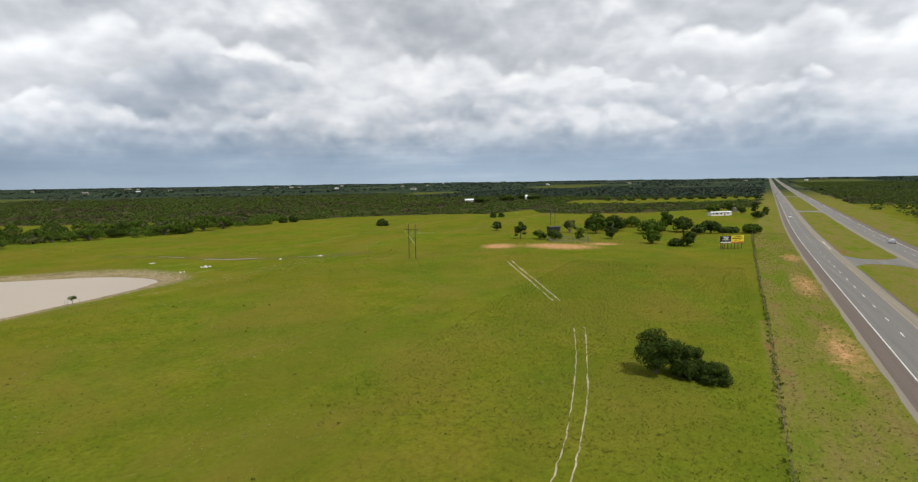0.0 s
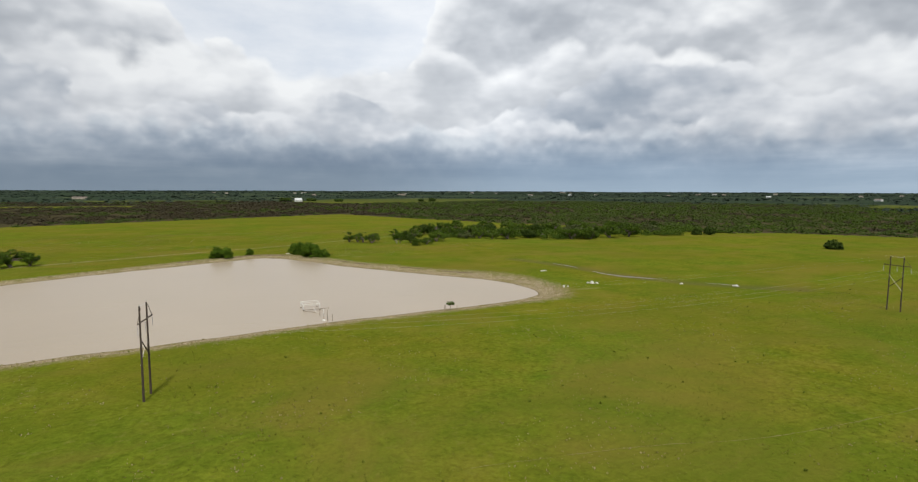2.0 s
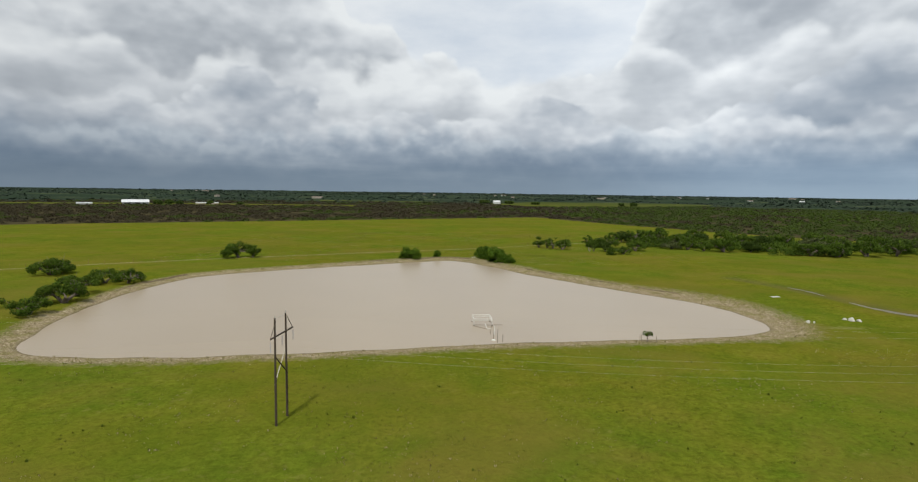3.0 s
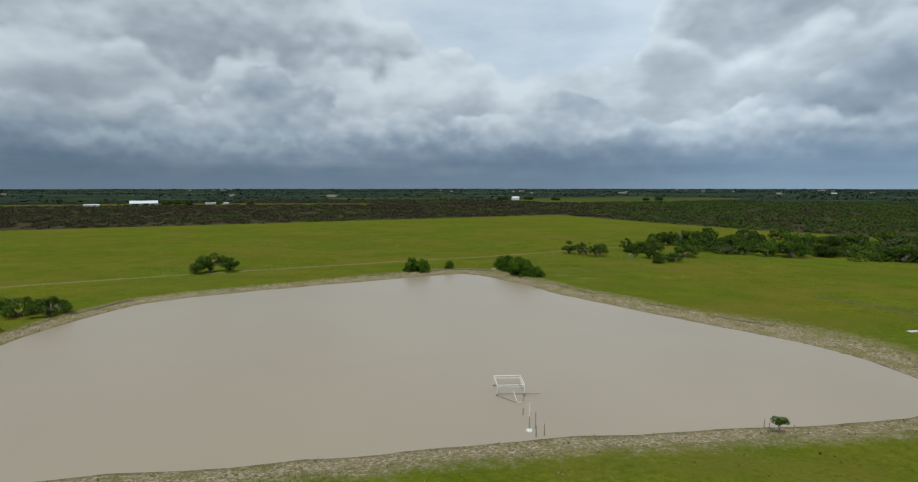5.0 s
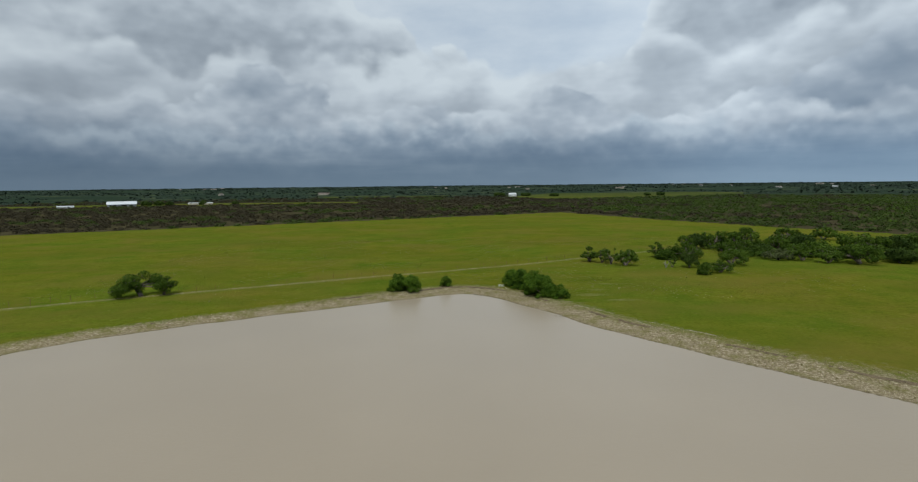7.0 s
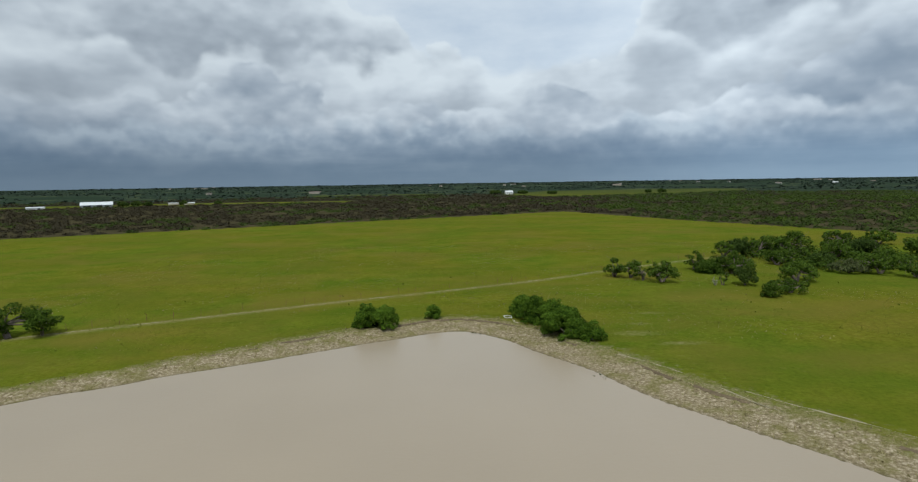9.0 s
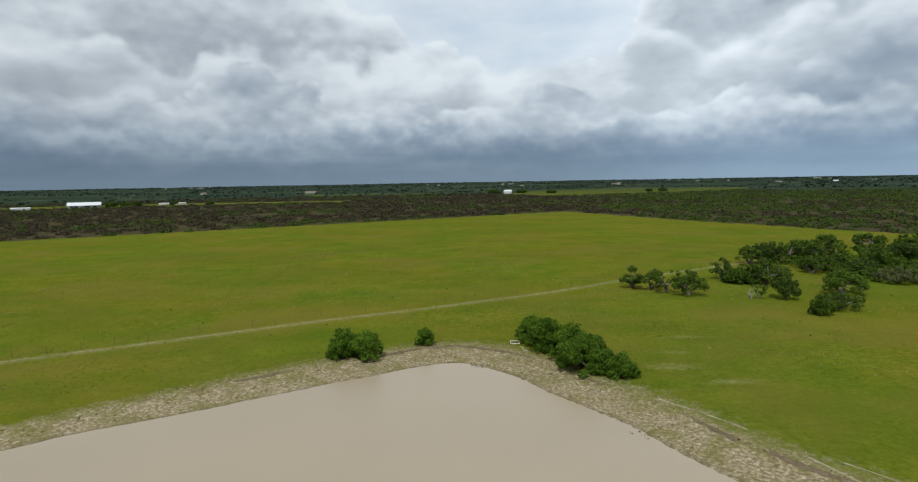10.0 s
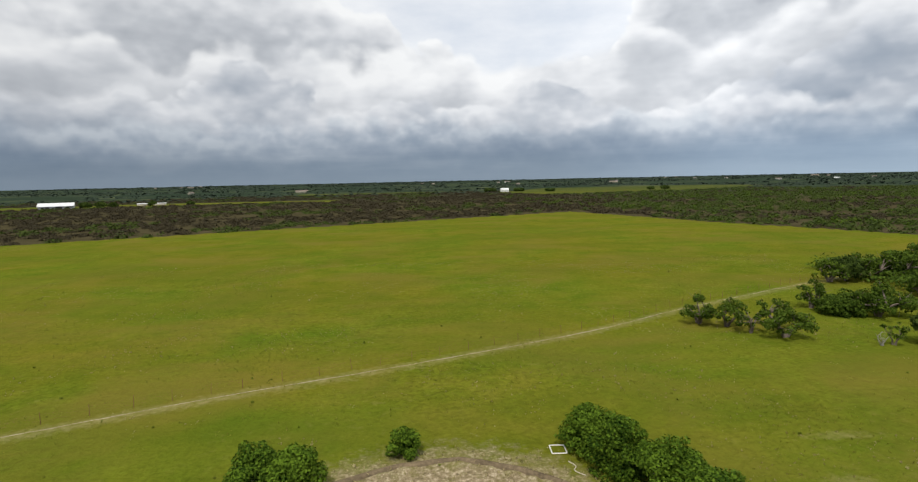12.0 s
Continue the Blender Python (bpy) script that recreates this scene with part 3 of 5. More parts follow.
strip("road_edge_line", ROAD_X, -2.75, -2.92, 0.042, PAINT_WHITE, "solid white edge line", "road line")
strip("road_median_line", ROAD_X, -10.0, -10.16, 0.042, PAINT_YELLOW, "worn yellow median line", "road line")
strip("road_far_edge_line", ROAD_X, -38.0, -38.2, 0.042, PAINT_WHITE, "solid white edge line of the far carriageway", "road line")
strip("road_turn_line", np.arange(236, 268, 4.0), -10.9, -11.15, 0.042, PAINT_WHITE, "short solid white turn-lane line", "road line")
for o, nm in ((-6.5, "road_dashes"), (-34.3, "road_far_dashes")):
    v, f = [], []
    for i in range(80):
        x = 40 + 12.2 * i
        y0, y1 = float(road_y(x, o)), float(road_y(x + 3.05, o))
        k = len(v)
        v += [(x, y0, 0.044), (x + 3.05, y1, 0.044), (x + 3.05, y1 - 0.16, 0.044), (x, y0 - 0.16, 0.044)]
        f.append((k, k + 1, k + 2, k + 3))
    tagged(link_mesh(nm, v, f, PAINT_WHITE), "broken white lane line", "road line", kind="stuff")


def crossover(name, x, half, flare):
    """A paved gap through the grass median with flared corners."""
    v, n = [], 10
    for s in (-1, 1):
        row = []
        for i in range(n + 1):
            q = i / n
            w = half + flare * (abs(2 * q - 1)) ** 3
            xx = x + s * w
            row.append((xx, float(road_y(xx, -12.2 - 16.6 * q)), 0.02))
        v += row
    f = [(i, i + 1, n + 2 + i, n + 1 + i) for i in range(n)]
    tagged(link_mesh(name, v, f, ASPHALT), "paved crossover through the grassy median", "road", kind="structure")


strip("median_edge", np.arange(222, 480, 6.0), -12.4, -12.9, 0.06, SHOULDER, "dark worn edge of the grassy median", "verge")
strip("median_edge_near", np.arange(60, 184, 6.0), -12.4, -12.9, 0.06, SHOULDER, "dark worn edge of the grassy median", "verge")
crossover("road_crossover", 203, 6, 9)
crossover("road_crossover_far", 500, 8, 12)
crossover("road_crossover_distant", 860, 8, 12)


# ---- vehicles ----
def vehicle(name, label, kind, paint, x, offset, turn):
    y = float(road_y(x, offset))
    car = thing(name, label, kind, "vehicles on the highway", (x, y, 0.034), turn)
    truck = kind == "pickup truck"
    L, W = (5.6, 1.95) if truck else (4.7, 1.82)
    low = [(-L / 2, .45), (-L / 2, .95), (-L * .18, 1.0), (L * .22, 1.0), (L * .46, .86), (L / 2, .70), (L / 2, .40)]
    cab = [(-L * .12, 1.0), (-L * .10, 1.72), (L * .10, 1.74), (L * .24, 1.0)] if truck else [(-L * .46, .97), (-L * .34, 1.45), (L * .02, 1.48), (L * .24, .98)]

    def extrude(profile, half, mat, nm, inset=0.0, lab=""):
        bm = bmesh.new()
        a = [bm.verts.new((px, -half + (inset if pz > 1.1 else 0), pz)) for px, pz in profile]
        b = [bm.verts.new((px, half - (inset if pz > 1.1 else 0), pz)) for px, pz in profile]
        bm.faces.new(a), bm.faces.new(b[::-1])
        for i in range(len(a)):
            j = (i + 1) % len(a)
            bm.faces.new((a[j], a[i], b[i], b[j]))
        bmesh.ops.recalc_face_normals(bm, faces=bm.faces)
        bmesh.ops.bevel(bm, geom=list(bm.edges), offset=0.05, segments=2, affect="EDGES")
        return part(nm, bm, mat, car, lab)
    extrude(low, W / 2, paint, "body")
    cabin = extrude(cab, W / 2 - .06, paint, "cabin", 0.16)
    for s in (-1, 1):
        xm = sum(p[0] for p in cab) / 4
        w = part("window", box((L * .26, .03, .36), (xm - .05, s * (W / 2 - .125), 1.28 if not truck else 1.40), Euler((s * -.26, 0, 0)).to_matrix(), .01), DARK_GLASS, cabin, "dark side window")
        w.parent = cabin
    ang = math.atan2(cab[2][1] - cab[3][1], cab[3][0] - cab[2][0])
    part("windscreen", box((.62, W - .5, .03), ((cab[2][0] + cab[3][0]) / 2 + .02, 0, (cab[2][1] + cab[3][1]) / 2 + .02), Euler((0, ang, 0)).to_matrix(), .01), DARK_GLASS, cabin, "dark windscreen")
    if truck:
        part("load_bed", box((L * .34, W - .3, .06), (-L * .31, 0, .99), None, .01), RUBBER, car, "dark open load bed")
    for sx in (-1, 1):
        for sy in (-1, 1):
            c = Vector((sx * L * .31, sy * (W / 2 - .1), .35))
            tyre = part("wheel", tube(c - Vector((0, .11, 0)), c + Vector((0, .11, 0)), .35, sides=16), RUBBER, car)
            part("rim", tube(c + Vector((0, sy * .10, 0)), c + Vector((0, sy * .125, 0)), .21, sides=12), STEEL, tyre, "bright wheel rim")
        for sy in (-1, 1):
            lamp = LAMP_RED if sx < 0 else SIGN_WHITE
            part("lamp", box((.06, .32, .16), (sx * L * .497, sy * (W / 2 - .28), .74), None, .02), lamp, car, "red tail lamp" if sx < 0 else "clear headlamp")
    return car


vehicle("car", "white saloon car driving on the near carriageway", "car", CAR_WHITE, 418, -4.6, 177)
vehicle("pickup", "silver pickup truck driving on the far carriageway", "pickup truck", CAR_SILVER, 266, -35.8, -3)
vehicle("car", "dark car far along the near carriageway", "car", CAR_DARK, 980, -4.6, 177)
vehicle("car", "white car far along the near carriageway", "car", CAR_WHITE, 1090, -8.2, 177)
vehicle("car", "dark car following another along the highway", "car", CAR_DARK, 1010, -4.6, 177)


# ---- fences ----
POST = bpy.data.meshes.new("fence_post")
_bm = tube((0, 0, -0.2), (0, 0, 1.35), 0.055, 0.045, 6)
_bm.to_mesh(POST), _bm.free()
POST.materials.append(POST_WOOD)
STEEL_POST = bpy.data.meshes.new("steel_post")
_bm = tube((0, 0, -0.2), (0, 0, 1.5), 0.035, 0.03, 5)
_bm.to_mesh(STEEL_POST), _bm.free()
STEEL_POST.materials.append(RUST)


def wire_fence(label, line, step, mesh, group="", strands=(0.5, 0.9, 1.25), seed=1):
    rng = random.Random(seed)
    f = thing("wire_fence", label, "fence", group)
    pts = [Vector((x, y, 0)) for x, y in line]
    spots, carry = [], 0.0
    for a, b in zip(pts, pts[1:]):
        d = (b - a).length
        s = carry
        while s < d:
            spots.append(a.lerp(b, s / d))
            s += step * rng.uniform(0.85, 1.15)
        carry = s - d
    for p in spots:
        q = new("post", mesh)
        q.parent = f
        q.matrix_basis = pose(p.x + rng.uniform(-.1, .1), p.y + rng.uniform(-.1, .1), 0, rng.uniform(-5, 5), rng.uniform(-5, 5), rng.uniform(0, 180)) @ Matrix.Diagonal((1, 1, rng.uniform(.85, 1.15), 1))
    for h in strands:
        bm = bmesh.new()
        for a, b in zip(spots, spots[1:]):
            add_tube(bm, a + Vector((0, 0, h)), b + Vector((0, 0, h)), 0.004, sides=3)
        part("strand", bm, RUST, f)
    return f


FIELD_FENCE = [(-135, 119), (-110, 136), (-74, 156), (-47, 169.5), (-30, 177.5), (-10, 187.5), (16, 199), (46, 213.5), (70, 229), (108, 250), (150, 270)]
wire_fence("rusty wire fence with thin posts across the pasture", FIELD_FENCE, 4.6, STEEL_POST, seed=4)
wire_fence("old wooden-post wire fence along the highway verge", [(x, float(road_y(x, 14.6 + 0.008 * max(0, x - 100)))) for x in range(-40, 540, 20)], 3.6, POST, seed=5)
wire_fence("weathered fence round the cattle pens", [(214, -24), (219, -36), (224, -48), (226, -62), (235, -76), (245, -98), (253, -116)], 3.0, POST, seed=6, strands=(0.4, 0.7, 1.0, 1.25))


def cattle_pen():
    pen = thing("cattle_pen", "dark weathered rail cattle pen beside a shed", "pen")
    spots = [(224, -36), (226, -44), (228, -52), (236, -50), (244, -48), (242, -39), (239, -30), (231, -32), (224, -36)]
    for a, b in zip(spots, spots[1:]):
        a, b = Vector((*a, 0)), Vector((*b, 0))
        for k in range(4):
            q = new("post", POST)
            q.parent = pen
            q.matrix_basis = Matrix.Translation(a.lerp(b, k / 4)) @ Matrix.Diagonal((2, 2, 1.2, 1))
        bm = bmesh.new()
        for h in (0.5, 0.95, 1.4):
            d = (b - a)
            add_box(bm, (d.length, 0.05, 0.16), (a + b) / 2 + Vector((0, 0, h)), Euler((0, 0, math.atan2(d.y, d.x))).to_matrix())
        part("rail", bm, POST_WOOD, pen)


cattle_pen()


# ---- power line ----
def h_frame(x, y, turn):
    f = thing("power_pole", "dark two-pole timber power structure with braced crossarm", "power pole", "power line structures", (x, y, 0), turn)
    S = 1.5
    for s in (-1, 1):
        part("pole", tube((0, s * S, -0.3), (0, s * (S - .06), 13.0), .155, .105, 10), POLE_WOOD, f)
        part("top_pin", tube((0, s * (S - .06), 12.9), (0, s * (S - .06), 13.4), .03, sides=6), STEEL, f, "thin steel pin on the pole top")
        part("knee_brace", tube((.16, s * (S - .04), 12.7), (.16, s * 2.9, 10.95), .035, sides=6), POLE_WOOD, f)
    part("crossarm", box((.14, 6.0, .17), (.2, 0, 10.9), None, .02), POLE_WOOD, f)
    part("tie_rod", tube((0, -S, 12.95), (0, S, 12.95), .022, sides=5), STEEL, f, "thin grey tie between the pole tops")
    part("cross_brace", tube((.12, -S, 8.3), (.12, S, 5.6), .075, sides=6), POLE_WOOD, f)
    part("cross_brace", tube((-.12, S, 8.6), (-.12, -S, 5.0), .06, sides=6), PALE_WOOD, f, "pale weathered cross brace")
    for o in (-3.0, 0, 3.0):
        bm = bmesh.new()
        for k in range(9):
            c = Vector((.2, o, 10.5 - .13 * k))
            add_tube(bm, c, c - Vector((0, 0, .07)), .03, .075, 8)
        add_tube(bm, (.2, o, 10.6), (.2, o, 9.35), .015, sides=5)
        part("insulator_string", bm, CERAMIC, f, "grey hanging insulator string")
    return f


FRAMES = [(-160, 3.0), (0.25, 1.5), (157.2, -1.1), (318, -8.5), (478, -22)]
for i, (x, y) in enumerate(FRAMES):
    a, b = FRAMES[max(i - 1, 0)], FRAMES[min(i + 1, len(FRAMES) - 1)]
    h_frame(x, y, math.degrees(math.atan2(b[1] - a[1], b[0] - a[0])) - (8 if i == 1 else 0))
for o, z0, sag, rad in ((-3.0, 9.3, 2.6, .006), (0, 9.3, 2.6, .006), (3.0, 9.3, 2.6, .006), (-1.44, 13.3, 1.8, .004), (1.44, 13.3, 1.8, .004)):
    bm = bmesh.new()
    for (x0, y0), (x1, y1) in zip(FRAMES, FRAMES[1:]):
        prev = None
        for k in range(25):
            s = k / 24
            p = Vector((x0 + (x1 - x0) * s, y0 + (y1 - y0) * s + o, z0 - sag * 4 * s * (1 - s)))
            if prev:
                add_tube(bm, prev, p, rad, sides=3)
            prev = p
    tagged(part("power_cable", bm, ALUMINIUM), "thin pale overhead cable strung between the poles", "cable", "overhead cables")


# ---- trees ----
TRACK_LINE = [(-19, -107), (8, -90), (20, -60), (21, 120)]


def leaf_spray(rng, blobs, count, size, droop=0.8):
    """Bent leaf sprays spread through overlapping lobes of a crown, mostly near their outsides."""
    b = np.array(blobs, float)
    share = b[:, 3] ** 2
    pick = rng.choice(len(b), count, p=share / share.sum())
    d = rng.normal(size=(count, 3))
    d[:, 2] = d[:, 2] * 0.9 + 0.12
    d /= np.linalg.norm(d, axis=1)[:, None]
    r = b[pick, 3] * (0.55 + 0.5 * rng.random(count) ** 0.5)
    c = b[pick, :3] + d * r[:, None] * np.array([1, 1, droop])
    nrm = d * 1.15 + rng.normal(scale=0.55, size=(count, 3))
    nrm[:, 2] += 0.35
    nrm /= np.linalg.norm(nrm, axis=1)[:, None]
    t = np.cross(nrm, rng.normal(size=(count, 3)))
    t /= np.linalg.norm(t, axis=1)[:, None]
    u = np.cross(nrm, t)
    s = size * (0.55 + 0.8 * rng.random(count))[:, None]
    v = np.stack([c - t * s * .5, c - u * s * .32 - nrm * s * .12, c + t * s * .55, c + u * s * .34 - nrm * s * .10], 1)
    return v.reshape(-1, 3)


def crown_mesh(name, verts, mat):
    n = len(verts) // 4
    me = bpy.data.meshes.new(name)
    me.vertices.add(len(verts))
    me.vertices.foreach_set("co", verts.astype(np.float32).ravel())
    me.loops.add(4 * n)
    me.loops.foreach_set("vertex_index", np.arange(4 * n))
    me.polygons.add(n)
    me.polygons.foreach_set("loop_start", np.arange(0, 4 * n, 4))
    me.update(calc_edges=True)
    me.materials.append(mat)
    return me


def tree(x, y, w, h, style, label, group="", seed=None, leaf=None, name=None):
    """style: oak (round crown, short trunk), mesquite (open, low-spreading, several limbs), bush (foliage to the ground), snag (bare)."""
    seed = int(abs(x * 13.7 + y * 7.1)) if seed is None else seed
    rng = np.random.default_rng(seed)
    kind = "bush" if style == "bush" else "tree"
    t = thing(name or {"oak": "oak_tree", "mesquite": "mesquite_tree", "bush": "bush", "snag": "dead_tree"}[style], label, kind, group, (x, y, 0))
    d = float(gap(np.array([x]), np.array([y]), TRACK_LINE, False)[0][0])
    size = float(np.clip(d * 0.0031, 0.22, 1.3))
    rad = w / 2
    blobs = []
    w, h, rad = w * 1.06, h * 1.1, rad * 1.06
    if style == "bush":
        lobes = int(10 + w * 1.6)
        for i in range(lobes):
            a, q = rng.uniform(0, 6.283), math.sqrt(rng.random()) * .72
            br = rad * rng.uniform(.30, .46)
            top = h * (1 - .55 * q * q)
            z = rng.uniform(br * .55, max(br * .6, top - br * .75))
            blobs.append((math.cos(a) * q * rad, math.sin(a) * q * rad * .9, z, br))
        blobs.append((0, 0, h - rad * .4, rad * .42))
        # small knobs of foliage standing out of the dome
        for i in range(int(16 + w * 3)):
            a, e = rng.uniform(0, 6.283), math.asin(rng.uniform(.02, 1))
            br = rad * rng.uniform(.11, .21)
            k = rng.uniform(.84, 1.02)
            blobs.append((math.cos(a) * math.cos(e) * (rad * k - br * .5), math.sin(a) * math.cos(e) * (rad * k - br * .5) * .92, max(br * .6, math.sin(e) * (h * k - br * .5)), br))
    elif style == "oak":
        base = h * .12
        for i in range(int(12 + w)):
            a, q = rng.uniform(0, 6.283), math.sqrt(rng.random()) * .74
            br = rad * rng.uniform(.26, .42)
            z0, z1 = base + br * .6, h - br * .8 - (h - base) * .38 * q * q
            blobs.append((math.cos(a) * q * rad, math.sin(a) * q * rad, rng.uniform(z0, max(z0 + .1, z1)), br))
        blobs.append((0, 0, h - rad * .35, rad * .38))
    else:
        base = h * .20
        for i in range(int(10 + 1.1 * w)):
            a, q = rng.uniform(0, 6.283), math.sqrt(rng.random()) * .92
            br = rad * rng.uniform(.15, .31)
            z0, z1 = base + br * .3, h - br * .6 - (h - base) * .5 * q * q
            blobs.append((math.cos(a) * q * rad, math.sin(a) * q * rad, rng.uniform(z0, max(z0 + .1, z1)), br))
    # trunk with limbs to the lobes
    bm = bmesh.new()
    tr = max(.10, w * (.035 if style != "bush" else .02))
    bark = PALE_BARK if style == "snag" else BARK
    stems = 1 if style == "oak" else 3
    forks = []
    for s in range(stems):
        a = rng.uniform(0, 6.283)
        lean = .05 if style == "oak" else .22
        p0 = Vector((.12 * math.cos(a) * s, .12 * math.sin(a) * s, -.15))
        p1 = Vector((math.cos(a) * w * lean * .4, math.sin(a) * w * lean * .4, h * .16))
        p2 = Vector((math.cos(a) * w * lean, math.sin(a) * w * lean, h * (.34 if style != "bush" else .22)))
        add_tube(bm, p0, p1, tr * 1.25, tr, 7)
        add_tube(bm, p1, p2, tr, tr * .75, 7)
        forks.append(p2)
    limbs = sorted(blobs, key=lambda q: -q[3])[:(14 if size < .8 else 7)]
    for bx, by, bz, br in limbs:
        c = Vector((bx, by, bz))
        f = min(forks, key=lambda q: (q - c).length)
        mid = f.lerp(c, .55) + Vector((rng.uniform(-.3, .3), rng.uniform(-.3, .3), rng.uniform(0, .3)))
        add_tube(bm, f, mid, tr * .5, tr * .32, 5)
        add_tube(bm, mid, c, tr * .32, tr * .1, 4)
        for k in range(3 if style in ("mesquite", "snag") and size < .9 else 0):
            e = c + Vector(rng.normal(size=3)) * br * .8
            add_tube(bm, mid.lerp(c, .5), e, tr * .16, tr * .04, 3)
    part("trunk", bm, bark, t, "forked brown trunk and limbs")
    if style != "snag":
        area = sum(4 * math.pi * q[3] ** 2 for q in blobs)
        dense = {"bush": 1.0, "oak": 1.0, "mesquite": 1.05}[style]
        count = int(min(20000, max(160, dense * area / size ** 2)))
        v = leaf_spray(rng, blobs, count, size * 1.25)
        v[:, 2] = np.maximum(v[:, 2], .03)
        mat = leaf or {"bush": BUSH_LEAF, "oak": OAK_LEAF, "mesquite": MESQUITE_LEAF}[style]
        c = new("crown", crown_mesh("crown", v, mat))
        c.parent = t
    return t


LB = "dense bright-green bush on the bank of the pond"
for x, y, w, h in ((35.0, 169.2, 6.4, 4.6), (36.9, 164.6, 6.2, 5.2), (39.4, 159.6, 6.6, 5.6), (40.6, 154.8, 7.6, 5.4), (45.2, 151.9, 4.6, 3.3)):
    tree(x, y, w, h, "bush", LB, "bushes by the pond")
for x, y, w, h in ((3.3, 163.4, 5.6, 4.4), (6.8, 162.9, 5.4, 4.1)):
    tree(x, y, w, h, "bush", "rounded green bush standing beside its twin on the bank", "bushes by the pond")
tree(16.1, 169.0, 3.6, 2.9, "bush", "small round bush alone at the pond's corner", "bushes by the pond")
for x, y, w, h in ((-105, 111, 12, 5.0), (-71, 56, 8, 4.0), (-72, 68.5, 10, 5.0), (-85, 89.5, 6.5, 3.6), (-75, 79.5, 8, 5.2), (-79.5, 96.5, 8, 4.4), (-73, 97, 8, 4.0), (-84, 60, 7, 3.8)):
    tree(x, y, w, h, "mesquite", "dark green thorny mesquite at the pond's sandy edge", "mesquites west of the pond", leaf=MESQUITE_LEAF)
tree(-64.3, 159.5, 12.5, 6.0, "mesquite", "spreading open-crowned mesquite alone in the grass")
tree(-59.5, 161.5, 6, 5.6, "mesquite", "slim mesquite beside a wider one")
# clump east of the fence
for x, y, w, h in ((67.6, 215.0, 7.0, 5.4), (71.6, 212.6, 6.4, 5.2), (73.6, 208.2, 5.4, 5.8), (77.8, 205.2, 7.6, 4.8), (80.6, 212.4, 6.4, 5.2)):
    tree(x, y, w, h, "mesquite", "open mesquite with twisted trunk beside the fence", "mesquites by the fence")
tree(95, 224.3, 6.2, 5.8, "mesquite", "tall thin mesquite at the edge of the thicket")
tree(97.4, 219, 8.0, 3.8, "bush", "low spreading bush under mesquites", leaf=MESQUITE_LEAF)
tree(103.2, 217, 11.4, 6.2, "mesquite", "wide mesquite in the scattered grove")
tree(97.4, 198.8, 6.4, 5.0, "oak", "dark dense round tree standing alone in grass")
tree(89.7, 199.4, 2.2, 2.6, "snag", "bare broken grey snag in the grass")
tree(91.8, 199.4, 3.2, 4.4, "mesquite", "slight mesquite beside a bare snag")
tree(96.0, 184.2, 4.8, 3.6, "bush", "low dark bush at the foot of a leaning mesquite", leaf=MESQUITE_LEAF)
tree(103.0, 188.6, 7.6, 4.0, "mesquite", "leaning mesquite with low crown")
tree(113.6, 202.6, 9.6, 5.6, "mesquite", "open mesquite on short grass")
GROVE = ((117, 250, 8, 6.8, "mesquite"), (122, 251, 9, 6.4, "oak"), (129.5, 251.5, 10.5, 7.6, "mesquite"), (137, 253, 10.5, 7.6, "mesquite"), (146, 257, 12.5, 8, "mesquite"),
         (132, 234, 11.6, 5.6, "mesquite"), (137.2, 227.4, 9, 4.4, "oak"), (125, 231, 8, 4.4, "mesquite"), (161, 256.5, 11.4, 5.4, "mesquite"), (168, 252, 11.4, 6, "oak"),
         (178, 279, 10.6, 6.2, "mesquite"), (197, 281, 11, 5.8, "mesquite"), (136.7, 215, 10.4, 3.8, "grey"), (144, 212.5, 9, 6.8, "mesquite"),
         (150, 240, 11, 6.5, "mesquite"), (153, 222, 11, 6, "mesquite"), (158, 203, 13, 6.5, "mesquite"), (172, 204, 9.5, 5.5, "oak"), (180, 226, 12, 7, "mesquite"),
         (186, 246, 13, 7, "mesquite"), (193, 190, 14, 7, "mesquite"), (203, 186, 13, 6.5, "mesquite"), (208, 212, 13, 7, "grey"), (220, 190, 14, 7.5, "mesquite"),
         (228, 222, 13, 7, "mesquite"), (236, 192, 12, 7.5, "mesquite"), (247, 204, 13, 7.5, "oak"), (256, 232, 14, 7, "mesquite"), (270, 212, 12, 6.5, "grey"),
         (214, 246, 13, 6.5, "mesquite"), (240, 258, 13, 6.5, "mesquite"), (182, 206, 9, 5, "mesquite"), (165, 216, 9, 5, "oak"), (196, 235, 11, 6, "oak"), (149, 206, 8, 4.5, "mesquite"))
GROVE_LABEL = {"mesquite": "mesquite of the grove with tangled green crown", "oak": "dark round tree within the mesquite grove", "grey": "half-bare greyish mesquite of the grove"}
for x, y, w, h, st in GROVE:
    tree(x, y, w, h, "oak" if st == "oak" else "mesquite", GROVE_LABEL[st], "grove of mesquites", leaf=GREY_LEAF if st == "grey" else None)
for x, y, w, h in ((284, 98, 8, 4.5), (287, 188, 7, 4.5), (294, 184, 6, 4.5), (376, 56, 6, 3.5), (382, 52, 5, 3.2), (306, 250, 9, 5), (300, 190, 8, 5)):
    tree(x, y, w, h, "bush", "dark rounded bush standing alone in the pasture", "lone pasture bushes", leaf=OAK_LEAF)
